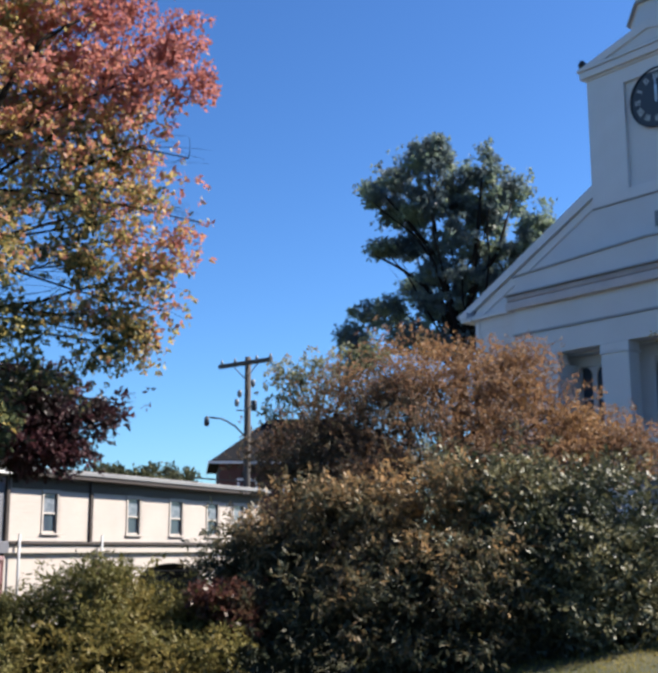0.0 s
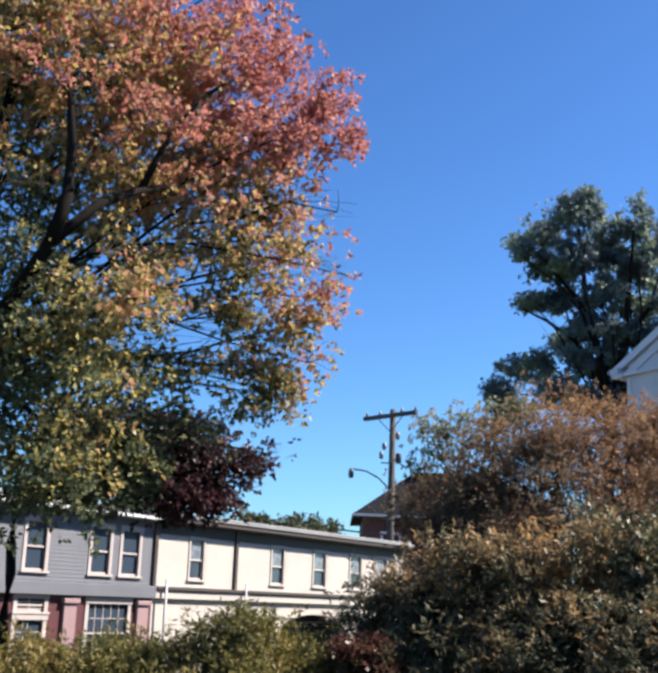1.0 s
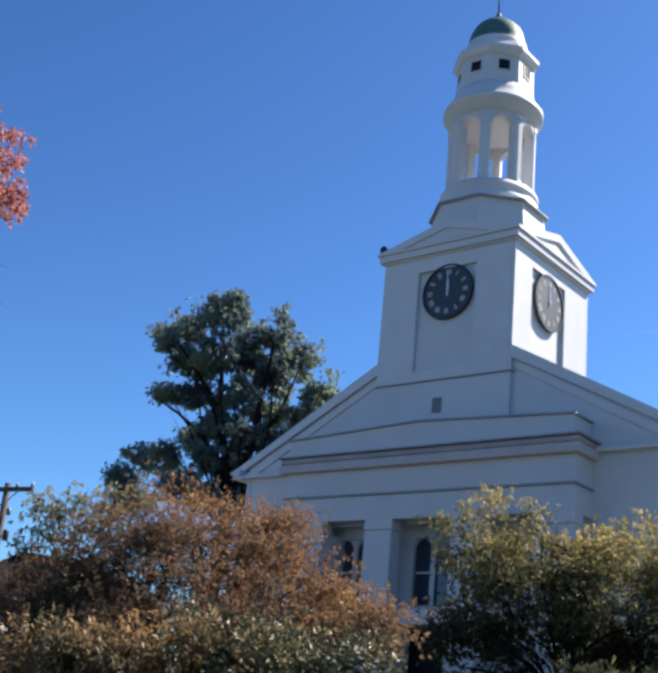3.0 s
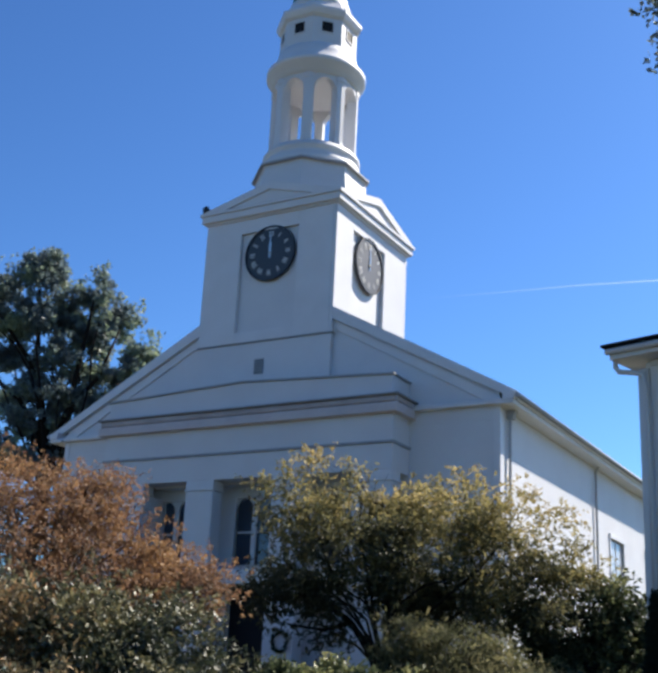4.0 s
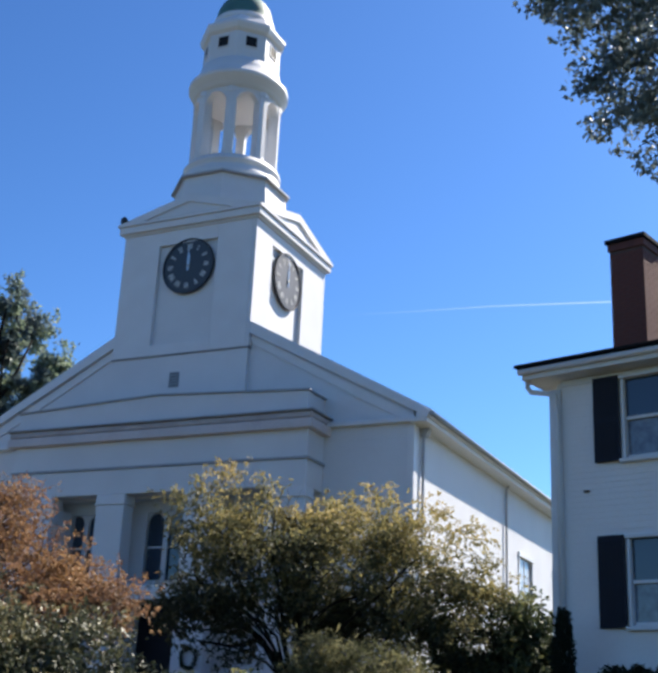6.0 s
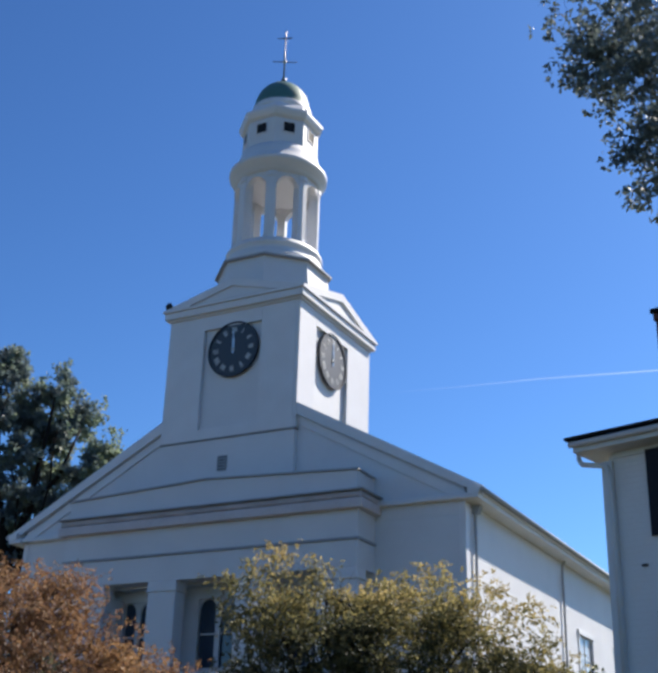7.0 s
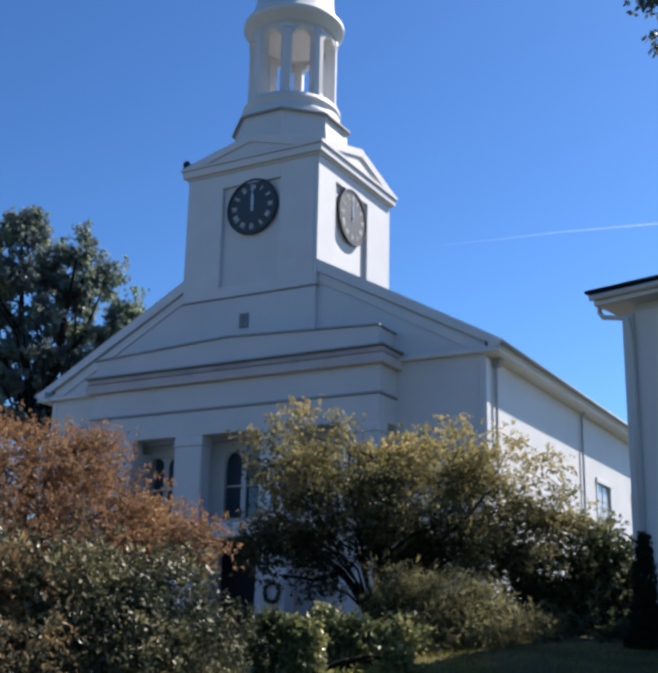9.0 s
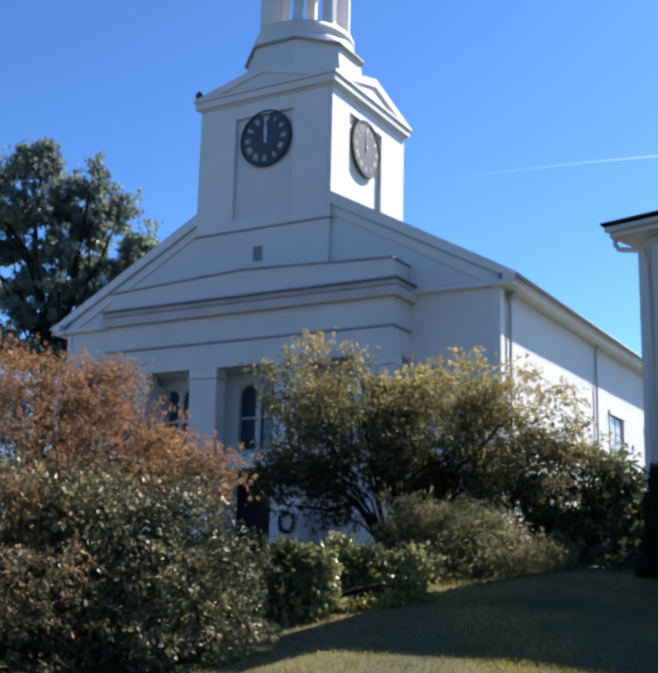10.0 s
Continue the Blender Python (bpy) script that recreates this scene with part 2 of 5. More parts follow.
def leaf_cloud(blobs, count, size, seed, clump=0.35, per=26, hollow=0.55, droop=0.25, wide=0.55, flat=0.0, mass=1, swell=1.3, squash=0.6):
    """Leaf blades in clumps that fill the outer part of the blobs (x, y, z, rx, ry, rz). Returns a mesh."""
    g = np.random.default_rng(seed)
    B = np.array([b[:6] for b in blobs], float)
    wt = (B[:, 3] * B[:, 4] + B[:, 4] * B[:, 5] + B[:, 3] * B[:, 5])
    nc = max(4, count // per)
    nb = max(4, nc // mass)
    which = g.choice(len(B), nb, p=wt / wt.sum())
    d = g.normal(size=(nb, 3))
    d /= np.linalg.norm(d, axis=1)[:, None]
    r = hollow + (1 - hollow) * g.random(nb) ** 0.6
    r *= 1 + 0.10 * g.normal(size=nb)
    centre = B[which, :3] + d * r[:, None] * B[which, 3:6]
    if mass > 1:
        # clumps gather into boughs' ends, with gaps between them
        bough = np.sort(g.integers(0, nb, nc))
        d = d[bough]
        centre = centre[bough] + g.normal(size=(nc, 3)) * clump * swell * (1, 1, squash)
    else:
        nc = nb
    spread = clump * (0.55 + 0.9 * g.random(nc))
    k = np.repeat(np.arange(nc), per)
    n = len(k)
    # leaves sit in sprays round twig ends, and the sprays fill the clump
    tuft = 6
    ns = (n + tuft - 1) // tuft
    off = g.normal(size=(ns, 3))
    off *= (g.random(ns) ** 0.4 * 1.55 / np.linalg.norm(off, axis=1))[:, None]
    j = np.arange(n) // tuft
    k = k[j * tuft]
    p = centre[k] + off[j] * spread[k][:, None] * (1, 1, 0.7)
    axis = g.normal(size=(n, 3)) + 0.5 * d[k] + 0.5 * off[j]
    p = p + g.normal(size=(n, 3)) * size * 0.25
    axis[:, 2] -= droop
    axis /= np.linalg.norm(axis, axis=1)[:, None]
    side = np.cross(axis, g.normal(size=(n, 3)) + (0, 0, flat * 3))
    side /= np.linalg.norm(side, axis=1)[:, None] + 1e-9
    up = np.cross(side, axis)
    s = (size * (0.65 + 0.7 * g.random(n)))[:, None]
    v = np.stack([p, p + axis * s * 0.5 + side * s * wide * 0.5 + up * s * 0.08, p + axis * s - up * s * 0.05, p + axis * s * 0.5 - side * s * wide * 0.5 + up * s * 0.08], 1).reshape(-1, 3)
    me = bpy.data.meshes.new("leaves")
    me.vertices.add(len(v))
    me.vertices.foreach_set("co", v.ravel())
    me.loops.add(len(v))
    me.loops.foreach_set("vertex_index", np.arange(len(v)))
    me.polygons.add(n)
    me.polygons.foreach_set("loop_start", np.arange(0, len(v), 4))
    me.update(calc_edges=True)
    return me


def crown(name, me, mat, parent, label=""):
    me.materials.append(mat)
    ob = new(name, me)
    ob.parent = parent
    return tagged(ob, label)


def polar(az, dist, z=0.0):
    return Vector((math.sin(radians(az)) * dist, math.cos(radians(az)) * dist, z))


# ---- ground ----
def smooth(a, b, x):
    t = min(1.0, max(0.0, (x - a) / (b - a)))
    return t * t * (3 - 2 * t)


def height(x, y):
    """The bank: level by the camera, rising ahead and to the right, falling to the street on the left."""
    bank = 0.6 + 0.12 * (y - 13.2) + 0.15 * max(-12, min(x, 2.2)) + 0.055 * max(0, min(x, 9) - 2.2)
    bank = 0.5 * (bank + math.sqrt(bank * bank + 0.09)) - 0.1
    top = 2.2 - 0.035 * max(0, min(40, -x)) - 0.7 * smooth(21, 33, y)
    bank = min(bank, top) if y > 8 else bank
    fall = smooth(4.5, 17, -x)
    low = -1.7 * smooth(4, 14, y)
    far = smooth(60, 160, math.hypot(x, y))
    return (bank * (1 - fall) + low * fall) * (1 - far) + far * -1.0


def ground_sheet():
    bm = bmesh.new()
    xs = [-3000, -1200, -500, -220, -120, -80] + [-60 + i * 1.5 for i in range(75)] + [60, 90, 150, 260, 600, 1400, 3000]
    ys = [-3000, -1000, -300, -120, -50, -25, -12] + [-6 + i * 1.2 for i in range(64)] + [76, 86, 100, 130, 180, 300, 700, 1600, 3000]
    grid = [[bm.verts.new((x, y, height(x, y))) for x in xs] for y in ys]
    for j in range(len(ys) - 1):
        for i in range(len(xs) - 1):
            bm.faces.new((grid[j][i], grid[j][i + 1], grid[j + 1][i + 1], grid[j + 1][i])).smooth = True
    ob = link("ground", bm, LAWN)
    return tagged(ob, "sloping autumn lawn of short yellow-green grass", "lawn", kind="structure")


ground_sheet()


# ---- church ----
CH = Matrix.Translation((0, 35, 0)) @ pose(0, 0, 0, 0, 0, -30.1) @ Matrix.Translation((-2.44, 0, 0))
church = thing("church", CH, "white-painted wooden church with a clock tower and domed steeple", "church")
WALL_Y, HALF, DEEP, BASE = -0.35, 8.4, 27.0, 1.0
EAVE, SLOPE = 10.4, 0.545


def roof_z(x):
    return EAVE + (8.9 - abs(x)) * SLOPE


def hole_wall(x0, x1, z0, z1, holes, y0, y1):
    """A wall slab in the x-z plane with rectangular openings (x0, x1, z0, z1) going through it."""
    bm = bmesh.new()
    xs = sorted({x0, x1, *[h[0] for h in holes], *[h[1] for h in holes]})
    zs = sorted({z0, z1, *[h[2] for h in holes], *[h[3] for h in holes]})
    free = lambda x, z: not any(h[0] < x < h[1] and h[2] < z < h[3] for h in holes)
    solid = [[free((xs[i] + xs[i + 1]) / 2, (zs[j] + zs[j + 1]) / 2) for j in range(len(zs) - 1)] for i in range(len(xs) - 1)]
    for i in range(len(xs) - 1):
        j = 0
        while j < len(zs) - 1:
            if solid[i][j]:
                k = j
                while k + 1 < len(zs) - 1 and solid[i][k + 1]:
                    k += 1
                box(xs[i], xs[i + 1], y0, y1, zs[j], zs[k + 1], bm=bm)
                j = k
            j += 1
    bmesh.ops.remove_doubles(bm, verts=bm.verts[:], dist=1e-5)
    return bm


def sash_window(parent, m, w, h, cols=2, rows=2, frame_w=0.1, name="window", trim=TRIM, sill=True, curtain=False, depth=0.1, upper=None, lower=None):
    """A double-hung window in a local frame: x across, z up from the sill, y into the wall; the wall's face is y = 0."""
    win = part(name, box(-w / 2 - frame_w, -w / 2, -0.04, depth, 0, h, 0.008), trim, parent, m=m)
    part("jamb", box(w / 2, w / 2 + frame_w, -0.04, depth, 0, h, 0.008), trim, win)
    part("head", box(-w / 2 - frame_w - 0.03, w / 2 + frame_w + 0.03, -0.07, depth, h, h + frame_w * 1.3, 0.01), trim, win)
    if sill:
        part("sill", box(-w / 2 - frame_w - 0.05, w / 2 + frame_w + 0.05, -0.10, depth, -0.07, 0, 0.01), trim, win)
    part("pane", box(-w / 2, w / 2, 0.060, 0.068, h / 2, h), upper or PANE, win)
    part("pane", box(-w / 2, w / 2, 0.085, 0.093, 0, h / 2), lower or PANE, win)
    part("meeting_rail", box(-w / 2, w / 2, 0.02, 0.055, h / 2 - 0.03, h / 2 + 0.03, 0.006), trim, win)
    part("sash_rail", box(-w / 2, w / 2, 0.045, 0.082, 0, 0.07, 0.006), trim, win)
    for k in range(1, cols):
        x = -w / 2 + w * k / cols
        part("glazing_bar", box(x - 0.014, x + 0.014, 0.035, 0.058, 0.07, h), trim, win)
    for k in range(1, rows):
        for z0 in (0, h / 2):
            z = z0 + h / 2 * k / rows
            part("glazing_bar", box(-w / 2, w / 2, 0.036, 0.057, z - 0.012, z + 0.012), trim, win)
    return win


def church_body():
    # front wall with its gable, behind the porch
    holes = [(-3.69, -2.43, 5.45, 7.65), (-0.71, 0.71, 5.45, 7.65), (2.6, 4.02, 5.45, 7.65), (-0.8, 1.34, 1.35, 4.75)]
    part("front_wall", hole_wall(-HALF, HALF, BASE, 9.6, holes, WALL_Y, WALL_Y + 0.35), WHITE, church)
    part("gable", prism([(-HALF, 9.604), (HALF, 9.604), (HALF, roof_z(HALF) - 0.25), (0, roof_z(0) - 0.25), (-HALF, roof_z(HALF) - 0.25)], WALL_Y, WALL_Y + 0.35), WHITE, church)
    for cx in (-3.14, 0.0, 3.31):
        w = sash_window(church, pose(cx, WALL_Y + 0.1, 5.45), 1.42, 2.2, 1, 1, 0.1)
        part("mullion", box(-0.09, 0.09, -0.03, 0.06, 0.07, 2.2, 0.01), TRIM, w)
        for c, s in ((-0.40, -1), (-0.40, 1), (0.40, -1), (0.40, 1)):
            arc = [(c + s * 0.31 * math.sin(t), 1.88 + 0.31 * math.cos(t)) for t in [math.pi / 2 * i / 6 for i in range(7)]]
            part("arch_corner", prism([(c + s * 0.312, 2.198)] + arc, -0.02, 0.055), TRIM, w)
    # near-black panel painting in the dark of the doorway recess
    part("door", box(-0.8, 1.34, WALL_Y + 0.2, WALL_Y + 0.28, 1.35, 4.75, 0.01), RECESSDARK, church, "recessed entrance filled with near-black painted shade")
    # side walls, back wall
    part("side_wall", box(-HALF, -HALF + 0.3, WALL_Y + 0.354, DEEP, BASE, 10.1), WHITE, church)
    part("back_wall", box(-HALF + 0.304, HALF - 0.304, DEEP - 0.3, DEEP, BASE, 10.1), WHITE, church)
    wins = [(y, y + 1.75, 4.5, 7.7) for y in (10.8, 15.9, 21.0)]
    w = part("side_wall", hole_wall(WALL_Y + 0.354, DEEP, BASE, 10.1, wins, 0, 0.3), WHITE, church, m=Matrix.Translation((HALF, 0, 0)) @ pose(0, 0, 0, 0, 0, 90))
    # clapboards lie over one another on the side wall
    bm = bmesh.new()
    z = 1.3
    while z < 9.86:
        spans, y = [], -0.12
        for a, b, lo, hi in wins:
            if lo - 0.1 < z < hi + 0.12:
                spans.append((y, a - 0.14))
                y = b + 0.14
        spans.append((y, DEEP - 0.2))
        for a, b in spans:
            q = [bm.verts.new(c) for c in ((HALF + 0.016, a, z), (HALF + 0.016, b, z), (HALF + 0.005, b, z + 0.128), (HALF + 0.005, a, z + 0.128), (HALF, a, z), (HALF, b, z))]
            bm.faces.new((q[0], q[1], q[2], q[3])), bm.faces.new((q[4], q[5], q[1], q[0]))
        z += 0.124
    tagged(part("siding", bm, WHITE, church), kind="stuff")
    for a, b, lo, hi in wins:
        sash_window(church, Matrix.Translation((HALF + 0.01, (a + b) / 2, lo)) @ pose(0, 0, 0, 0, 0, 90), 1.75, hi - lo, 2, 2, 0.14, upper=PALEPANE, lower=PALEPANE)
    # frieze board and boxed eaves
    for s in (1, -1):
        x0, x1 = sorted((s * (HALF + 0.002), s * 8.92))
        part("eave_soffit", box(x0, x1, WALL_Y - 0.3, DEEP + 0.3, 9.984, 10.10, 0.01), TRIM, church)
        part("eave_fascia", prism([(s * 8.6, 10.104), (s * 8.95, 10.104), (s * 9.0, 10.30), (s * 8.6, 10.36)], WALL_Y - 0.32, DEEP + 0.32), TRIM, church)
        part("gutter", tube([(s * 9.05, WALL_Y - 0.3, 10.22), (s * 9.05, DEEP + 0.3, 10.22)], [0.075, 0.075], 8), GROOVE, church, "grey half-round gutter")
        # roof slope
        o = [(s * 2.66, roof_z(2.66)), (s * 9.0, roof_z(9.0)), (s * 9.0, roof_z(9.0) - 0.05), (s * 2.66, roof_z(2.66) - 0.14)]
        part("roof_slope", prism(o, WALL_Y - 0.10, DEEP + 0.4), SHINGLE, church, "grey shingle roof slope")
        o = [(0, roof_z(0)), (s * 2.656, roof_z(2.656)), (s * 2.656, roof_z(2.656) - 0.14), (0, roof_z(0) - 0.14)]
        part("roof_slope", prism(o, 4.78, DEEP + 0.4), SHINGLE, church, "grey shingle roof slope")
        # raking cornice on the gable
        part("rake_board", prism([(s * 2.66, roof_z(2.66) + 0.02), (s * 9.02, roof_z(9.02) + 0.02), (s * 9.02, roof_z(9.02) - 0.26), (s * 2.66, roof_z(2.66) - 0.40)], WALL_Y - 0.17, WALL_Y - 0.102), TRIM, church)
        part("rake_soffit", prism([(s * 2.66, roof_z(2.66) - 0.26), (s * 8.95, roof_z(8.95) - 0.20), (s * 8.95, roof_z(8.95) - 0.25), (s * 2.66, roof_z(2.66) - 0.39)], WALL_Y - 0.10, WALL_Y - 0.002), TRIM, church)
        part("rake_moulding", prism([(s * 2.66, roof_z(2.66) - 0.404), (s * 8.45, roof_z(8.45) - 0.39), (s * 8.45, roof_z(8.45) - 0.72), (s * 2.66, roof_z(2.66) - 0.72)], WALL_Y - 0.06, WALL_Y - 0.003), TRIM, church)
        # cornice running across the wall beside the porch
        x0, x1 = sorted((s * 5.6, s * 8.7))
        part("cornice_return", box(x0, x1, WALL_Y - 0.22, WALL_Y - 0.004, 10.02, 10.16, 0.015), TRIM, church)
        part("corner_board", box(*sorted((s * 8.22, s * 8.43)), WALL_Y - 0.03, WALL_Y - 0.004, BASE, 9.98, 0.006), TRIM, church)
        part("corner_board", box(*sorted((s * 8.404, s * 8.43)), WALL_Y, WALL_Y + 0.22, BASE, 9.98, 0.006), TRIM, church)
    # downspouts on the sunlit side
    part("leader_box", prism([(HALF + 0.03, 9.72), (HALF + 0.2, 9.72), (HALF + 0.3, 9.975), (HALF + 0.03, 9.975)], 0.15, 0.38), GROOVE, church)
    for y in (0.27, 8.9):
        part("downspout", tube([(HALF + 0.2, y, 10.0), (HALF + 0.10, y, 9.86), (HALF + 0.09, y, 9.7), (HALF + 0.09, y, 1.2)], [0.048] * 4, 8), PIPE, church, "grey metal downspout")
    part("foundation", box(-HALF - 0.05, HALF + 0.05, WALL_Y - 0.05, DEEP + 0.05, 0.2, BASE), GROOVE, church, "grey stone foundation")


def church_porch():
    f0, f1 = -1.5, -0.95
    piers = [(-5.5, -3.7), (-1.91, -0.85), (1.37, 2.43), (4.2, 5.5)]
    for a, b in piers:
        p = part("pier", box(a, b, f0, f1 if b - a < 1.5 else WALL_Y - 0.002, BASE + 0.3, 7.72, 0.015), WHITE, church)
        part("capital", box(a - 0.05, b + 0.05, f0 - 0.05, f1 + 0.04, 7.724, 7.80, 0.01), TRIM, p)
        part("capital_neck", box(a - 0.015, b + 0.015, f0 - 0.015, f1 + 0.01, 7.804, 8.05, 0.01), TRIM, p)
        part("pier_base", box(a - 0.06, b + 0.06, f0 - 0.06, f1 + 0.05, BASE + 0.05, BASE + 0.296, 0.015), TRIM, p)
    part("architrave", box(-5.5, 5.5, f0, WALL_Y - 0.003, 8.054, 8.85, 0.01), WHITE, church)
    part("taenia", box(-5.56, 5.56, f0 - 0.06, WALL_Y - 0.006, 8.854, 8.93, 0.008), GROOVE, church, "grey strip between the bands")
    part("frieze_or_shade_band", box(-5.5, 5.5, f0, WALL_Y - 0.004, 8.934, 9.752), WHITE, church)
    part("cornice", box(-5.72, 5.72, f0 - 0.22, WALL_Y - 0.006, 9.756, 10.04, 0.02), BOARD, church, "pinkish-white cornice board")
    part("crown_moulding", box(-5.70, 5.70, f0 - 0.20, WALL_Y - 0.007, 10.044, 10.27, 0.06), DULLWHITE, church, "dull pinkish crown moulding")
    part("cornice_cap", box(-5.77, 5.77, f0 - 0.27, WALL_Y - 0.007, 10.274, 10.33, 0.012), GROOVE, church, "grey cornice capping")
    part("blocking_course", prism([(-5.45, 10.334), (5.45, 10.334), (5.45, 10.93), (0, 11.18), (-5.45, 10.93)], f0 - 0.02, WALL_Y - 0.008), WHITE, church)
    part("blocking_cap", prism([(-5.52, 10.934), (0, 11.184), (5.52, 10.934), (5.52, 10.99), (0, 11.24), (-5.52, 10.99)], f0 - 0.09, WALL_Y - 0.009), GROOVE, church, "grey capping")
    part("porch_ceiling", box(-3.7, 4.2, f1 + 0.05, WALL_Y - 0.004, 8.0, 8.05), WHITE, church)
    part("balcony_floor", box(-3.69, 4.19, f0 + 0.12, WALL_Y - 0.005, 4.80, 5.0, 0.01), TRIM, church)
    for a, b in ((-3.69, -1.92), (-0.84, 1.36), (2.44, 4.19)):
        part("balcony_rail", box(a, b, f0 + 0.1, f0 + 0.25, 5.004, 5.25, 0.015), TRIM, church)
    part("porch_floor", box(-5.5, 5.5, f0 - 0.3, WALL_Y - 0.006, 0.6, BASE + 0.046), GROOVE, church, "grey stone porch floor")
    part("step", box(-4.4, 4.9, f0 - 0.65, f0 - 0.304, 0.5, BASE - 0.13), GROOVE, church)


def clock(parent, m):
    face = part("clock_face", lathe([(0.92, 0.0), (0.98, 0.0), (0.98, 0.047), (0.975, 0.05), (0.955, 0.05), (0.02, 0.05)], 48), ENAMEL, parent, "black clock face with pale numerals and hands at noon", m)
    bm = bmesh.new()
    rings = [[bm.verts.new((r * math.cos(2 * math.pi * i / 48), r * math.sin(2 * math.pi * i / 48), z)) for i in range(48)] for r, z in ((0.955, 0.05), (0.955, 0.085), (1.02, 0.085), (1.02, 0.0))]
    for a, b in zip(rings, rings[1:]):
        for i in range(48):
            bm.faces.new((a[i], b[i], b[(i + 1) % 48], a[(i + 1) % 48]))
    part("rim", bm, BLACK, face)
    romans = ["XII", "I", "II", "III", "IIII", "V", "VI", "VII", "VIII", "IX", "X", "XI"]
    for h, word in enumerate(romans):
        bm = bmesh.new()
        strokes, x = [], 0.0
        for c in word:
            if c == "I":
                strokes.append((x, -0.11, x, 0.11)); x += 0.06
            elif c == "V":
                strokes += [(x, 0.13, x + 0.05, -0.13), (x + 0.10, 0.13, x + 0.05, -0.13)]; x += 0.15
            else:
                strokes += [(x, 0.13, x + 0.10, -0.13), (x, -0.13, x + 0.10, 0.13)]; x += 0.15
        wide = max(max(s[0], s[2]) for s in strokes)
        for x0, y0, x1, y1 in strokes:
            t = 0.023
            v = [bm.verts.new(((a - wide / 2) * 0.85, b * 0.85 + 0.72, 0.058)) for a, b in ((x0 - t, y0), (x0 + t, y0), (x1 + t, y1), (x1 - t, y1))]
            bm.faces.new(v)
        part("numeral", bm, GILT, face, m=pose(0, 0, 0, 0, 0, -30 * h))
    bm = bmesh.new()
    bm.faces.new([bm.verts.new((x, y, 0.075)) for x, y in ((-0.035, -0.18), (0.035, -0.18), (0.018, 0.72), (-0.018, 0.72))])
    part("minute_hand", bm, SILVERED, face, m=pose(0, 0, 0, 0, 0, 1))
    bm = bmesh.new()
    bm.faces.new([bm.verts.new((x, y, 0.068)) for x, y in ((-0.05, -0.1), (0.05, -0.1), (0.055, 0.36), (0, 0.5), (-0.055, 0.36))])
    part("hour_hand", bm, SILVERED, face, m=pose(0, 0, 0, 0, 0, 0.5))
    part("hub", lathe([(0.06, 0.05), (0.05, 0.09), (0.01, 0.095)], 12), GILT, face)


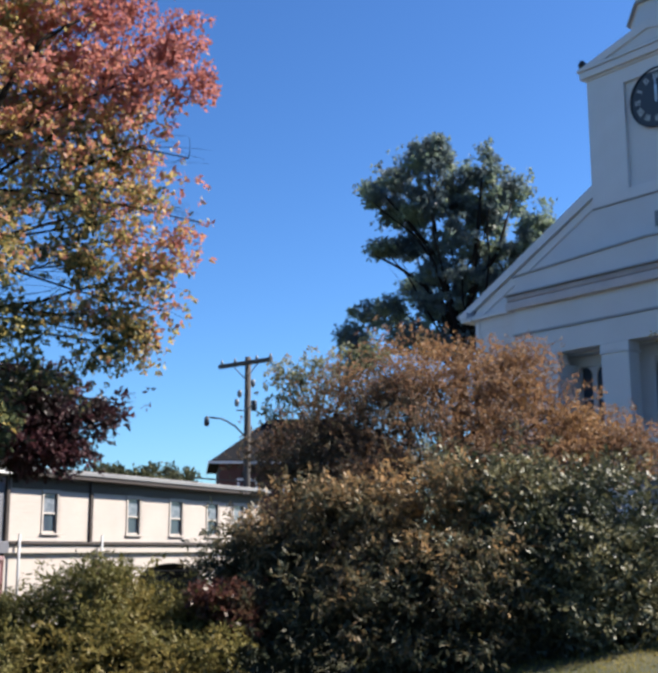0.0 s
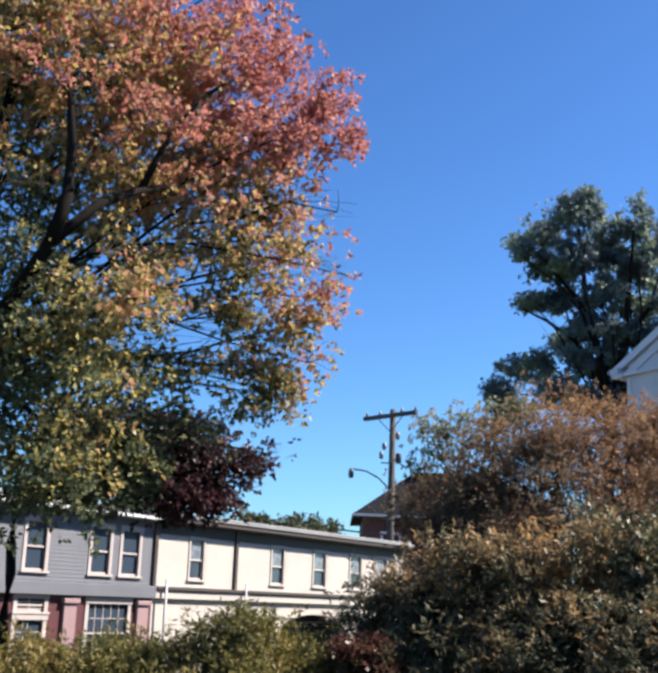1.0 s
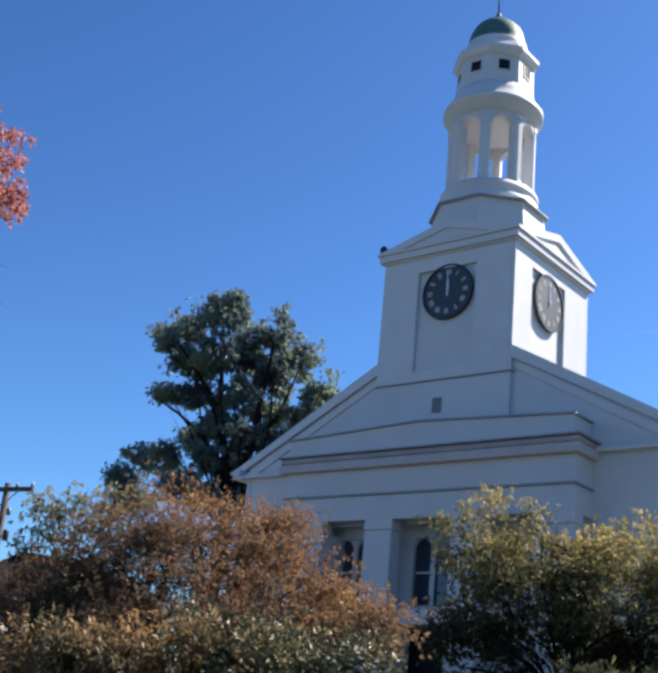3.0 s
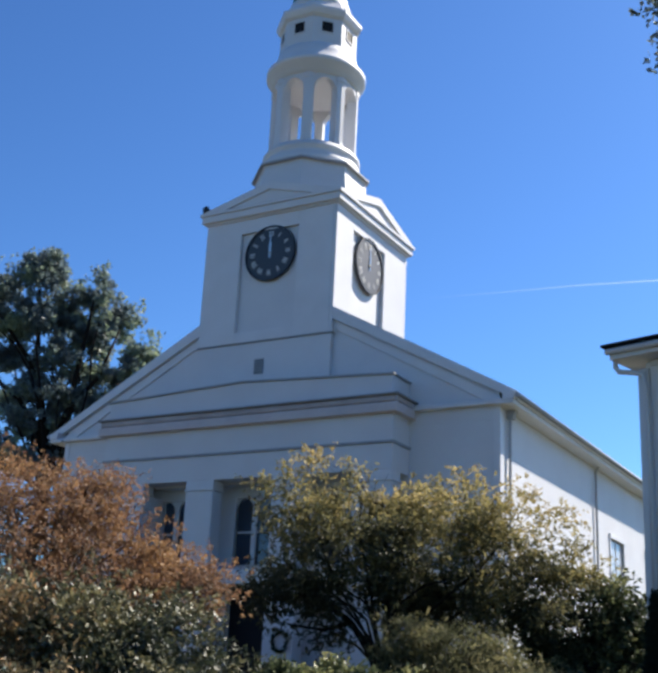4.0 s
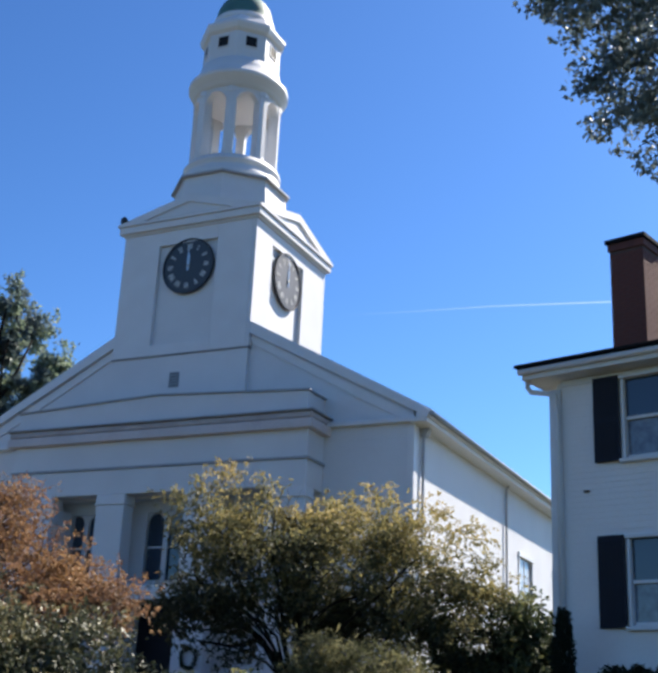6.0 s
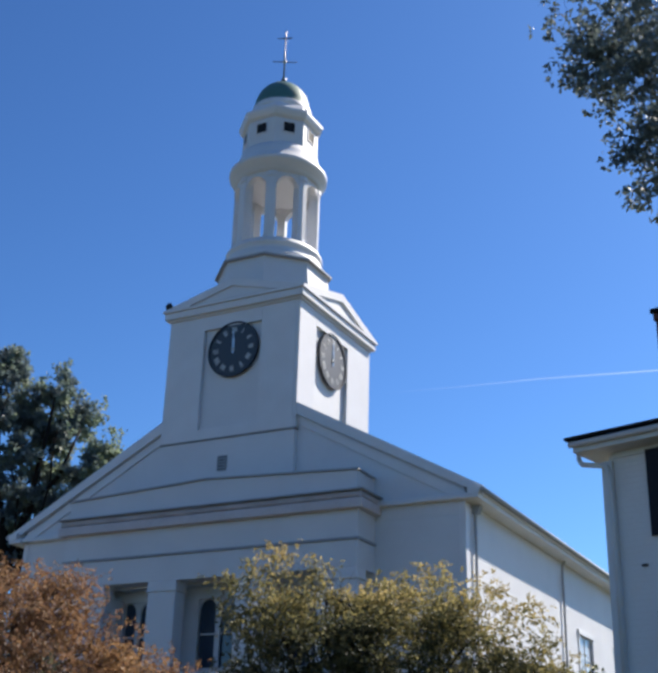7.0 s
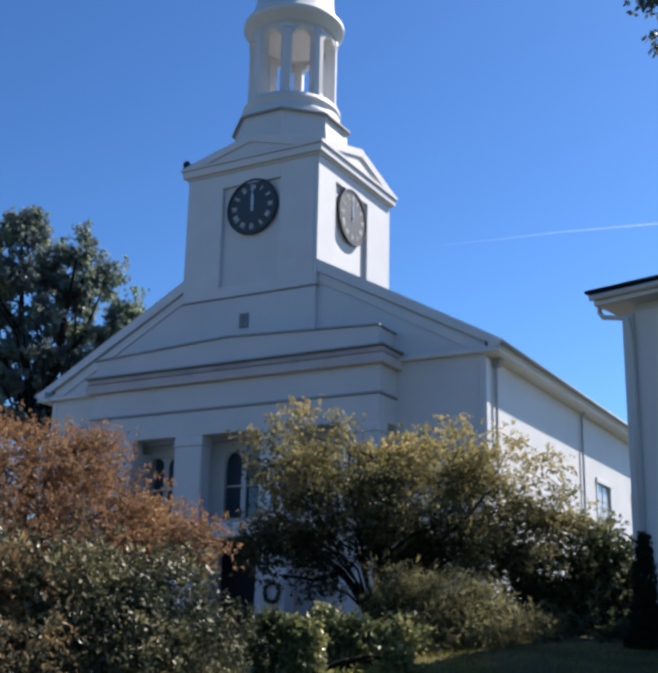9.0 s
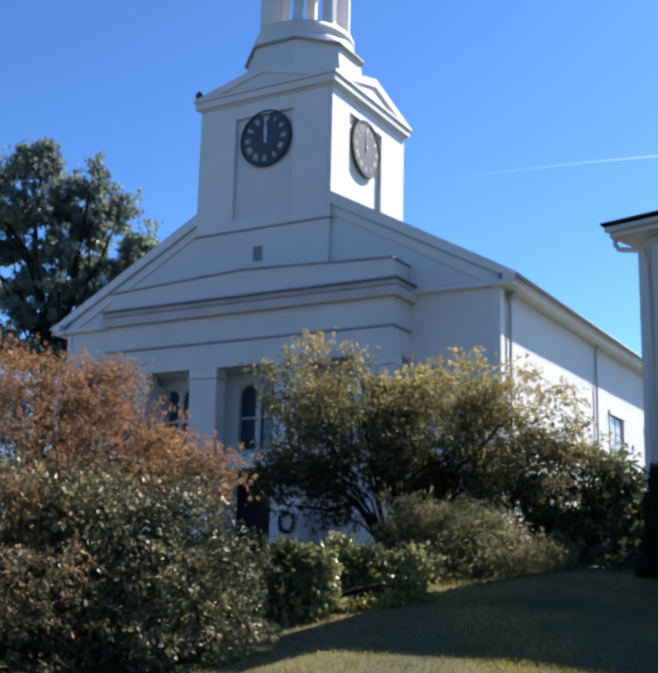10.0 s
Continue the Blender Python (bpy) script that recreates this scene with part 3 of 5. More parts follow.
def church_tower():
    cx, cy, h = 0.0, 2.13, 2.61
    top = 17.45
    tower = part("tower", box(cx - h + 0.06, cx + h - 0.06, cy - h + 0.06, cy + h - 0.06, 12.95, top, 0.012), WHITE, church, "square white clock tower")
    part("tower_base", box(cx - h - 0.03, cx + h + 0.03, cy - h - 0.03, cy + h + 0.03, 10.3, 12.90, 0.01), WHITE, church)
    part("base_moulding", box(cx - h - 0.09, cx + h + 0.09, cy - h - 0.09, cy + h + 0.09, 12.904, 12.95, 0.01), GROOVE, church)
    part("louvre_vent", box(cx - 0.27, cx + 0.10, cy - h - 0.06, cy - h - 0.034, 11.77, 12.30), GROOVE, church, "small grey louvred vent")
    for k in range(5):
        part("vent_slat", box(cx - 0.25, cx + 0.08, cy - h - 0.075, cy - h - 0.062, 11.80 + 0.1 * k, 11.86 + 0.1 * k), IRON, church)
    # each face: raised corner strips, a framed panel, a cornice with a low pediment, a clock
    for k, a in enumerate((0, 90, 180, 270)):
        m = Matrix.Translation((cx, cy, 0)) @ pose(0, 0, 0, 0, 0, a)
        e = h - 0.004 * (k % 2)
        o = -0.3 if k == 1 else 0.0
        part("panel_stile", box(-e - 0.066, -1.18 + o, -h - 0.07, -h + 0.056, 12.96, top + 0.066, 0.008), TRIM, tower, m=m)
        part("panel_stile", box(1.18 + o, e - 0.06, -h - 0.07, -h + 0.056, 12.96, top + 0.066, 0.008), TRIM, tower, m=m)
        part("panel_rail", box(-1.178 + o, 1.178 + o, -h - 0.07, -h + 0.056, 12.96, 13.32), TRIM, tower, m=m)
        part("panel_rail", box(-1.178 + o, 1.178 + o, -h - 0.07, -h + 0.056, 17.0, top + 0.066), TRIM, tower, m=m)
        clock(tower, m @ Matrix.Translation((0.07 + o, -h - 0.012, 16.1)) @ pose(0, 0, 0, 90, 0, 0))
    for z0, z1, o, b in ((17.52, 17.598, 0.13, 0.02), (17.60, 17.86, 0.24, 0.02)):
        part("tower_cornice", box(cx - h - o, cx + h + o, cy - h - o, cy + h + o, z0, z1, b), TRIM, tower)
    # four low pediments, one to a side, under crossing roofs
    for k, (a, lift) in enumerate(((0, 0.0), (90, 0.004))):
        m = Matrix.Translation((cx, cy, lift)) @ pose(0, 0, 0, 0, 0, a)
        o = h + 0.26
        part("tympanum", prism([(-2.4, 17.864), (2.4, 17.864), (0, 18.52)], -h - 0.21, h + 0.21), WHITE, tower, m=m)
        for s in (-1, 1):
            part("raking_cornice", prism([(0, 18.47), (0, 18.76), (s * (o + 0.04), 17.96), (s * (o + 0.04), 17.866), (s * 2.22, 17.866)], -o - 0.02, o + 0.02), TRIM, tower, m=m)
            part("roof_covering", prism([(0, 18.764), (0, 18.79), (s * (o - 0.03), 18.005), (s * (o - 0.03), 17.984)], -o + 0.05, o - 0.05), SHINGLE, tower, "grey roof covering", m=m)
    # octagon plinth, belfry, lantern and dome
    m = Matrix.Translation((cx - 0.13, cy, 0))
    eighth = math.pi / 8
    part("steeple_plinth", lathe([(2.22, 18.0), (2.18, 19.0), (2.08, 19.95), (2.16, 19.96), (2.16, 20.1), (1.9, 20.12)], 8, eighth, smooth=False), WHITE, tower, m=m)
    part("plinth_cap", lathe([(2.12, 19.955), (2.24, 19.96), (2.24, 20.03), (2.1, 20.035)], 8, eighth, smooth=False), GROOVE, tower, "grey plinth capping", m=m)
    part("belfry_base", lathe([(1.86, 20.1), (1.86, 20.38), (1.78, 20.42), (1.78, 20.62), (1.84, 20.66), (1.84, 20.76), (1.72, 20.82), (1.72, 20.92), (1.6, 20.94)], 48), WHITE, tower, m=m)
    for k in range(8):
        a0 = eighth + k * 2 * eighth
        bm = bmesh.new()
        half = 0.13
        for z0, z1, g in ((20.92, 21.08, 1.12), (21.084, 23.55, 1.0), (23.554, 23.75, 1.14)):
            lo = [bm.verts.new((r * math.cos(a0 + t * g), r * math.sin(a0 + t * g), z0)) for r, t in ((1.28, -half), (1.63 + 0.03 * g, -half * 0.86), (1.67 * (1 + (g - 1) * 0.2), 0), (1.63 + 0.03 * g, half * 0.86), (1.28, half))]
            hi = [bm.verts.new((v.co.x, v.co.y, z1)) for v in lo]
            bm.faces.new(lo[::-1]), bm.faces.new(hi)
            for i in range(5):
                bm.faces.new((lo[i], lo[(i + 1) % 5], hi[(i + 1) % 5], hi[i]))
        part("belfry_pier", bm, WHITE, tower, m=m)
        # arched head between two piers
        bm = bmesh.new()
        b0, b1 = a0 + half * 0.8, a0 + 2 * eighth - half * 0.8
        n = 10
        ring = []
        for i in range(n + 1):
            t = i / n
            an = b0 + (b1 - b0) * t
            z = 23.2 + 0.42 * math.sin(math.pi * t) ** 0.6
            ring.append([bm.verts.new((r * math.cos(an), r * math.sin(an), zz)) for r, zz in ((1.34, z), (1.62, z), (1.62, 23.8), (1.34, 23.8))])
        for a, b in zip(ring, ring[1:]):
            for i in range(4):
                bm.faces.new((a[i], a[(i + 1) % 4], b[(i + 1) % 4], b[i]))
        part("arch_head", bm, WHITE, tower, m=m)
    up = Matrix.Translation((0, 0, -0.14)) @ m
    part("belfry_cornice", lathe([(1.30, 23.90), (1.70, 23.91), (1.70, 24.08), (1.76, 24.12), (1.86, 24.32), (1.92, 24.36), (1.92, 24.52), (1.80, 24.60), (1.60, 25.0), (1.52, 25.3), (1.4, 25.32)], 48), WHITE, tower, m=up)
    part("lantern", lathe([(1.52, 25.2), (1.50, 26.45), (1.2, 26.46)], 8, eighth, smooth=False), WHITE, tower, "eight-sided white lantern", m=up)
    for k in range(8):
        mm = up @ pose(0, 0, 0, 0, 0, 45 * k)
        ap = 1.50 * math.cos(eighth)
        w = part("lantern_window", box(ap - 0.05, ap + 0.012, -0.22, 0.22, 25.86, 26.28), DUSK, tower, m=mm)
        for q in (-0.25, 0.22):
            part("window_frame", box(ap - 0.05, ap + 0.04, q, q + 0.03, 25.83, 26.31), TRIM, w)
        part("window_frame", box(ap - 0.05, ap + 0.045, -0.25, 0.25, 25.79, 25.828), TRIM, w)
    part("lantern_cornice", lathe([(1.50, 26.46), (1.62, 26.56), (1.70, 26.74), (1.70, 26.86), (1.5, 26.98), (1.25, 27.36), (1.2, 27.38)], 8, eighth, smooth=False), TRIM, tower, m=up)
    part("dome_drum", lathe([(1.20, 27.25), (1.20, 27.56), (1.14, 27.60)], 32), TRIM, tower, m=up)
    part("dome", lathe([(1.15, 27.58)] + [(1.13 * math.cos(i * math.pi / 20), 27.62 + 1.32 * math.sin(i * math.pi / 20)) for i in range(10)] + [(0.03, 28.94)], 32), COPPER, tower, "green copper dome", m=up)
    rod = part("weathervane", tube([(0, 0, 28.9), (0, 0, 31.7)], [0.045, 0.02], 8), IRON, tower, "grey weathervane rod with direction arms", m=up @ pose(0, 0, 0, 0, 0, 28))
    part("ball", lathe([(0.02, 29.08), (0.09, 29.13), (0.11, 29.2), (0.09, 29.27), (0.02, 29.32)], 12), IRON, rod)
    part("direction_arm", tube([(-0.5, 0, 30.12), (0.5, 0, 30.12)], [0.02, 0.02], 6), IRON, rod)
    part("direction_arm", tube([(0, -0.5, 30.12), (0, 0.5, 30.12)], [0.02, 0.02], 6), IRON, rod)
    part("ball", lathe([(0.02, 30.02), (0.08, 30.08), (0.08, 30.16), (0.02, 30.22)], 10), GILT, rod)
    part("arrow", prism([(-0.34, 31.30), (-0.1, 31.28), (0.18, 31.29), (0.30, 31.37), (0.1, 31.34), (-0.1, 31.33)], -0.012, 0.012), IRON, rod)
    part("lamp", lathe([(0.05, 17.9), (0.07, 18.02), (0.13, 18.06), (0.14, 18.2), (0.06, 18.3)], 10), BLACK, tower, m=Matrix.Translation((-2.74, -0.66, 0.0)))


church_body()
church_porch()
church_tower()


def wreath(m):
    w = thing("wreath", m, "round green wreath hanging on a white pier", "wreath")
    a = [(0.25 * math.cos(t), 0, 0.28 * math.sin(t), 0.05, 0.05, 0.05) for t in np.linspace(0, 6.1, 16)]
    crown("foliage", leaf_cloud(a, 1600, 0.042, 3, 0.015, 8), WREATH, w)


WREATH = leaves("wreath_leaf", [(0.012, 0.024, 0.0096), (0.024, 0.04, 0.016)], 3)
wreath(CH @ Matrix.Translation((2.03, -1.58, 3.1)))


# ---- house ----
HO = Matrix.Translation((5.66, 19.61, 0)) @ pose(0, 0, 0, 0, 0, -45.2)


def house():
    ho = thing("house", HO, "white clapboard house with black shutters and a brick chimney", "house")
    base, top, wide, deep = 1.7, 7.5, 11.5, 5.4
    cols = [1.85, 4.9, 7.95]
    holes = [(c - 0.42, c + 0.42, z, z + 1.52) for c in cols for z in (3.3, 6.15)]
    part("front_wall", hole_wall(0.1, wide, base, 7.72, holes, 0.03, 0.28), HOUSEPAINT, ho)
    part("side_wall", box(0.1, 0.35, 0.284, deep, base, 7.72), HOUSEPAINT, ho)
    part("side_wall", box(wide - 0.25, wide, 0.284, deep, base, 7.72), HOUSEPAINT, ho)
    part("back_wall", box(0.354, wide - 0.254, deep - 0.25, deep, base, 7.72), HOUSEPAINT, ho)
    part("foundation", box(0.05, wide + 0.05, 0.0, deep + 0.05, 0.6, base - 0.004), GROOVE, ho, "grey stone foundation")
    part("corner_board", box(-0.02, 0.2, -0.05, 0.026, base, 7.6, 0.008), TRIM, ho)
    part("corner_board", box(-0.024, 0.096, 0.03, 0.25, base, 7.6, 0.008), TRIM, ho)
    part("frieze_board", box(0.204, wide, -0.01, 0.026, 7.64, 7.75, 0.006), TRIM, ho)
    part("eave_soffit", box(-0.34, wide + 0.4, -0.37, 0.3, 7.764, 7.81), TRIM, ho)
    part("eave_soffit", box(-0.34, 0.3, 0.304, deep, 7.764, 7.81), TRIM, ho)
    part("fascia", box(-0.38, wide + 0.44, -0.41, -0.37, 7.76, 7.96, 0.006), TRIM, ho)
    part("fascia", box(-0.384, -0.344, -0.366, deep, 7.76, 7.96, 0.006), TRIM, ho)
    g = part("gutter", tube([(-0.42, -0.46, 7.90), (wide + 0.4, -0.46, 7.90)], [0.06, 0.06], 8), TRIM, ho)
    # hipped roof
    bm = bmesh.new()
    e0, e1, f0, f1 = -0.46, wide + 0.5, -0.49, deep + 0.5
    c = [bm.verts.new(v) for v in ((e0, f0, 7.975), (e1, f0, 7.975), (e1, f1, 7.975), (e0, f1, 7.975), (3.0, deep / 2, 8.95), (wide - 3.0, deep / 2, 8.95))]
    for q in ((0, 1, 5, 4), (1, 2, 5), (2, 3, 4, 5), (3, 0, 4), (3, 2, 1, 0)):
        bm.faces.new([c[i] for i in q])
    part("roof", bm, DARKROOF, ho, "dark shingled hip roof")
    part("roof_edge", box(e0 - 0.03, e1, f0 - 0.05, f0 + 0.1, 7.98, 8.035, 0.006), DARKROOF, ho)
    part("roof_edge", box(e0 - 0.034, e0 + 0.1, f0 + 0.104, f1, 7.98, 8.035, 0.006), DARKROOF, ho)
    part("downspout", tube([(-0.43, -0.12, 7.86), (-0.43, -0.12, 7.70), (-0.36, -0.12, 7.60), (-0.1, -0.12, 7.54), (0.12, -0.12, 7.48), (0.18, -0.10, 7.2), (0.18, -0.10, 1.9)], [0.05] * 5 + [0.042] * 2, 8), TRIM, ho, "white downspout bending under the eave")
    for c in cols:
        for z in (3.3, 6.15):
            w = sash_window(ho, pose(c, 0.0, z), 0.78, 1.46, 1, 1, 0.055, lower=CURTAIN)
            for s in (-1, 1):
                x0 = c + s * 0.73
                sh = part("shutter", box(x0 - 0.25, x0 + 0.25, -0.065, -0.022, z - 0.03, z + 1.53, 0.006), SHUTTER, ho, "black louvred shutter")
                for q in range(2):
                    for k in range(14):
                        zz = z + 0.06 + q * 0.74 + k * 0.046
                        part("slat", box(x0 - 0.19, x0 + 0.19, -0.076, -0.066, zz, zz + 0.028), SHUTTER, sh)
    # brick chimney behind the front slope
    ch = part("chimney", box(0.64, 1.334, 1.35, 2.11, 7.9, 10.86), MORTAR, ho, "dark red brick chimney", )
    part("chimney_cap", box(0.56, 1.42, 1.26, 2.2, 10.9, 10.99, 0.01), DARKROOF, ch)
    part("chimney_cap", box(0.60, 1.374, 1.31, 2.15, 10.74, 10.896, 0.01), BRICK, ch)
    sizes = {}
    for row in range(36):
        z = 8.0 + row * 0.0745
        for ox, oy, rot, span, whole in ((0.632, 1.35, 0, 0.71, 3), (1.334, 1.35, 90, 0.76, 3.5)):
            step = span / whole
            x, lengths = 0.0, [0.5] * (row % 2)
            while sum(lengths) < whole - 0.01:
                lengths.append(min(1.0, whole - sum(lengths)))
            for q in lengths:
                key = (whole, q)
                if key not in sizes:
                    b = box(0.005, step * q - 0.005, -0.008, 0.004, 0, 0.064)
                    sizes[key] = bpy.data.meshes.new("brick")
                    b.to_mesh(sizes[key])
                    b.free()
                    sizes[key].materials.append(BRICK)
                ob = new("brick", sizes[key])
                ob.parent = ch
                ob.matrix_basis = Matrix.Translation((ox, oy, z)) @ pose(0, 0, 0, 0, 0, rot) @ Matrix.Translation((x, 0, 0))
                x += step * q
    # clapboards on the front, course by course
    z, k = base + 0.02, 0
    while z < 7.62:
        spans, x = [], 0.204
        for c in cols:
            for lo, hi in ((3.23, 4.86), (6.08, 7.71)):
                if lo - 0.09 < z < hi:
                    spans.append((x, c - 0.46))
                    x = c + 0.46
        spans.append((x, wide))
        for a, b in spans:
            bm = bmesh.new()
            q = [bm.verts.new(v) for v in ((a, 0.015, z), (b, 0.015, z), (b, 0.023, z + 0.108), (a, 0.023, z + 0.108), (a, 0.03, z), (b, 0.03, z))]
            bm.faces.new((q[0], q[1], q[2], q[3])), bm.faces.new((q[4], q[5], q[1], q[0]))
            part("clapboard", bm, HOUSEPAINT, ho)
        z += 0.104
    part("vent_pipe", tube([(2.1, 1.5, 8.2), (2.1, 1.5, 9.35)], [0.05, 0.05], 8), IRON, ho)
    part("meter_knob", box(0.62, 0.72, -0.03, 0.02, 5.62, 5.66), BLACK, ho)


house()


# ---- shops ----
SH = Matrix.Translation((-24.06, 37.8, 0)) @ pose(0, 0, 0, 0, 0, 85.25)


def shops():
    """Local x runs along the street away from the camera, y into the building."""
    blue = thing("shop_building", SH, "blue-grey two-storey shop with white window trim", "building", "row of shops")
    cream = thing("shop_building", SH, "sunlit cream two-storey shop with brown trim", "building", "row of shops")
    x_mid, x_end, low, up = -5.4, 12.5, 1.95, 4.35
    bw = [(-13.1, 0.8), (-10.95, 0.8), (-8.1, 0.82), (-6.66, 0.82)]
    cw = [(-3.1, 0.75), (2.05, 0.8), (5.15, 0.9), (8.1, 0.9), (10.4, 0.9)]
    bh = [(c - w / 2, c + w / 2, 2.25, 3.75) for c, w in bw]
    chs = [(c - w / 2, c + w / 2, 2.25, 3.68) for c, w in cw]
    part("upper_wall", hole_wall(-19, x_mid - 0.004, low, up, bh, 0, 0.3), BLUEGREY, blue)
    part("upper_wall", hole_wall(x_mid, x_end, low, up, chs, 0, 0.3), CREAM, cream)
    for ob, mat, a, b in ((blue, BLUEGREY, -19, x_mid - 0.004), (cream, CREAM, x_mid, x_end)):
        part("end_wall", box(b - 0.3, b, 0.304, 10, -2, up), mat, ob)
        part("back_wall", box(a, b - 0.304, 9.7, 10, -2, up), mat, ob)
        part("flat_roof", box(a - 0.1, b + (0.1 if ob is cream else 0), -0.55, 10.1, up + 0.02, up + 0.2, 0.02), TAR, ob, "grey flat roof edge")
        part("roof_fascia", box(a - 0.05, b, -0.5, -0.002, up - 0.13, up + 0.016, 0.01), BROWN if ob is cream else TRIM, ob)
    # dark band that paints in the eave's shadow across the top of the wall
    part("frieze_or_shade_band", box(x_mid + 0.2, x_end, -0.03, -0.003, up - 0.56, up - 0.134, 0.008), BROWN, cream)
    # duller frames paint in the shade over the blue shop
    for c, w in bw:
        sash_window(blue, pose(c, 0, 2.25), w, 1.5, 1, 1, 0.14, trim=DULLWHITE)
    # the upper panes take the paler curtain glass to paint in their reflection
    for c, w in cw:
        sash_window(cream, pose(c, 0, 2.25), w, 1.43, 1, 1, 0.10, trim=CREAM, upper=CURTAIN)
    for x in (x_mid - 0.1, -0.85):
        part("corner_strip", box(x, x + 0.17, -0.1, -0.002, low, up - 0.14, 0.01), BROWN, cream, "dark brown upright strip")
        part("downspout", tube([(x + 0.5, -0.3, low + 0.25), (x + 0.5, -0.28, -1.6)], [0.05, 0.05], 6), PIPE, cream)
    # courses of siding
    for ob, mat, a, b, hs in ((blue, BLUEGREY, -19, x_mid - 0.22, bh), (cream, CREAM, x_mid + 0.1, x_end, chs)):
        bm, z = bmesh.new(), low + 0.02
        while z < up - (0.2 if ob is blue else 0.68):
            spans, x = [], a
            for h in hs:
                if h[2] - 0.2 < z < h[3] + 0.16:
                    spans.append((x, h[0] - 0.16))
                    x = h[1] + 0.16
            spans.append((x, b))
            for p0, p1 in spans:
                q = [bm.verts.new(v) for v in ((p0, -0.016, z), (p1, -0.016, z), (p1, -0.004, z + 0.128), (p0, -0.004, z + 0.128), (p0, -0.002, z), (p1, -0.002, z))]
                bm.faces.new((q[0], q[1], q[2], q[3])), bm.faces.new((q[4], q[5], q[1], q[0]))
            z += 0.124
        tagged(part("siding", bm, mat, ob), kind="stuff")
    # band between the floors
    part("band", box(x_mid, x_end, -0.25, -0.004, low - 0.12, low - 0.004, 0.02), BROWN, cream)
    part("band", box(x_mid, x_end, -0.16, -0.006, low - 0.42, low - 0.124, 0.02), CREAM, cream)
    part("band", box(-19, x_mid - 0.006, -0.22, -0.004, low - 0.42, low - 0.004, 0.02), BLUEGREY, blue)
    # open metal frame standing on the roof
    bm = bmesh.new()
    for x, y in ((-5.15, 0.3), (-4.25, 0.3), (-5.15, 1.1), (-4.25, 1.1)):
        box(x, x + 0.05, y, y + 0.05, up + 0.19, up + 0.74, bm=bm)
    for z in (up + 0.44, up + 0.69):
        box(-5.1, -4.25, 0.3, 0.35, z, z + 0.05, bm=bm)
        box(-5.1, -4.25, 1.1, 1.15, z, z + 0.05, bm=bm)
    part("roof_frame", bm, PIPE, cream, "grey metal guard frame")
    # cream ground floor with wide arches
    def arched(x0, x1, arches, z0, z1):
        bm = bmesh.new()
        x = x0
        for c, w, h in arches:
            box(x, c - w / 2, 0, 0.3, z0, z1, bm=bm)
            n, pts = 14, []
            for i in range(n + 1):
                t = math.pi * i / n
                pts.append((c - w / 2 * math.cos(t), h - 0.75 + 0.75 * math.sin(t)))
            for (xa, za), (xb, zb) in zip(pts, pts[1:]):
                lo = [bm.verts.new(v) for v in ((xa, 0, za), (xb, 0, zb), (xb, 0, z1), (xa, 0, z1))]
                hi = [bm.verts.new(v) for v in ((xa, 0.3, za), (xb, 0.3, zb), (xb, 0.3, z1), (xa, 0.3, z1))]
                bm.faces.new(lo), bm.faces.new(hi[::-1]), bm.faces.new((lo[1], lo[0], hi[0], hi[1]))
            x = c + w / 2
        box(x, x1, 0, 0.3, z0, z1, bm=bm)
        bmesh.ops.remove_doubles(bm, verts=bm.verts[:], dist=1e-4)
        return bm
    part("ground_floor_wall", arched(x_mid, x_end, [(1.55, 1.2, 0.95), (4.95, 5.0, 1.1), (9.8, 3.2, 1.0)], -2, low - 0.424), CREAM, cream)
    # near-black sheet painting in the unlit inside of the shop
    part("dark_shop_backing", box(x_mid + 0.1, x_end - 0.32, 0.9, 0.93, -2, low - 0.43), RECESSDARK, cream, "near-black sheet for the shop's unlit inside behind arches")
    part("red_door", box(-0.5, 0.6, -0.05, -0.005, -1.6, 1.25, 0.02), MAROON, cream, "dark red door")
    # maroon ground floor of the blue shop
    hs = [(-16.3, -15.2, -0.6, 1.15), (-13.9, -12.7, -0.6, 1.2), (-11.5, -10.4, -0.7, 0.75), (-11.5, -10.4, 1.0, 1.4), (-8.45, -6.6, -0.6, 1.3)]
    part("ground_floor_wall", hole_wall(-19, x_mid - 0.004, -2, low - 0.424, hs, 0, 0.3), MAROON, blue, "maroon ground-floor front")
    for a, b, z0, z1 in hs:
        sash_window(blue, pose((a + b) / 2, 0, z0), b - a, z1 - z0, 5 if b - a > 1.5 else 2, 2, 0.16, trim=DULLWHITE)
    for x in (-9.62, -6.2):
        p = part("pilaster", box(x, x + 0.55, -0.12, -0.004, -2, 1.28, 0.01), PINK, blue, "pale pink pilaster")
        part("capital", box(x - 0.08, x + 0.63, -0.2, -0.01, 1.284, 1.44, 0.02), PINK, p)


shops()


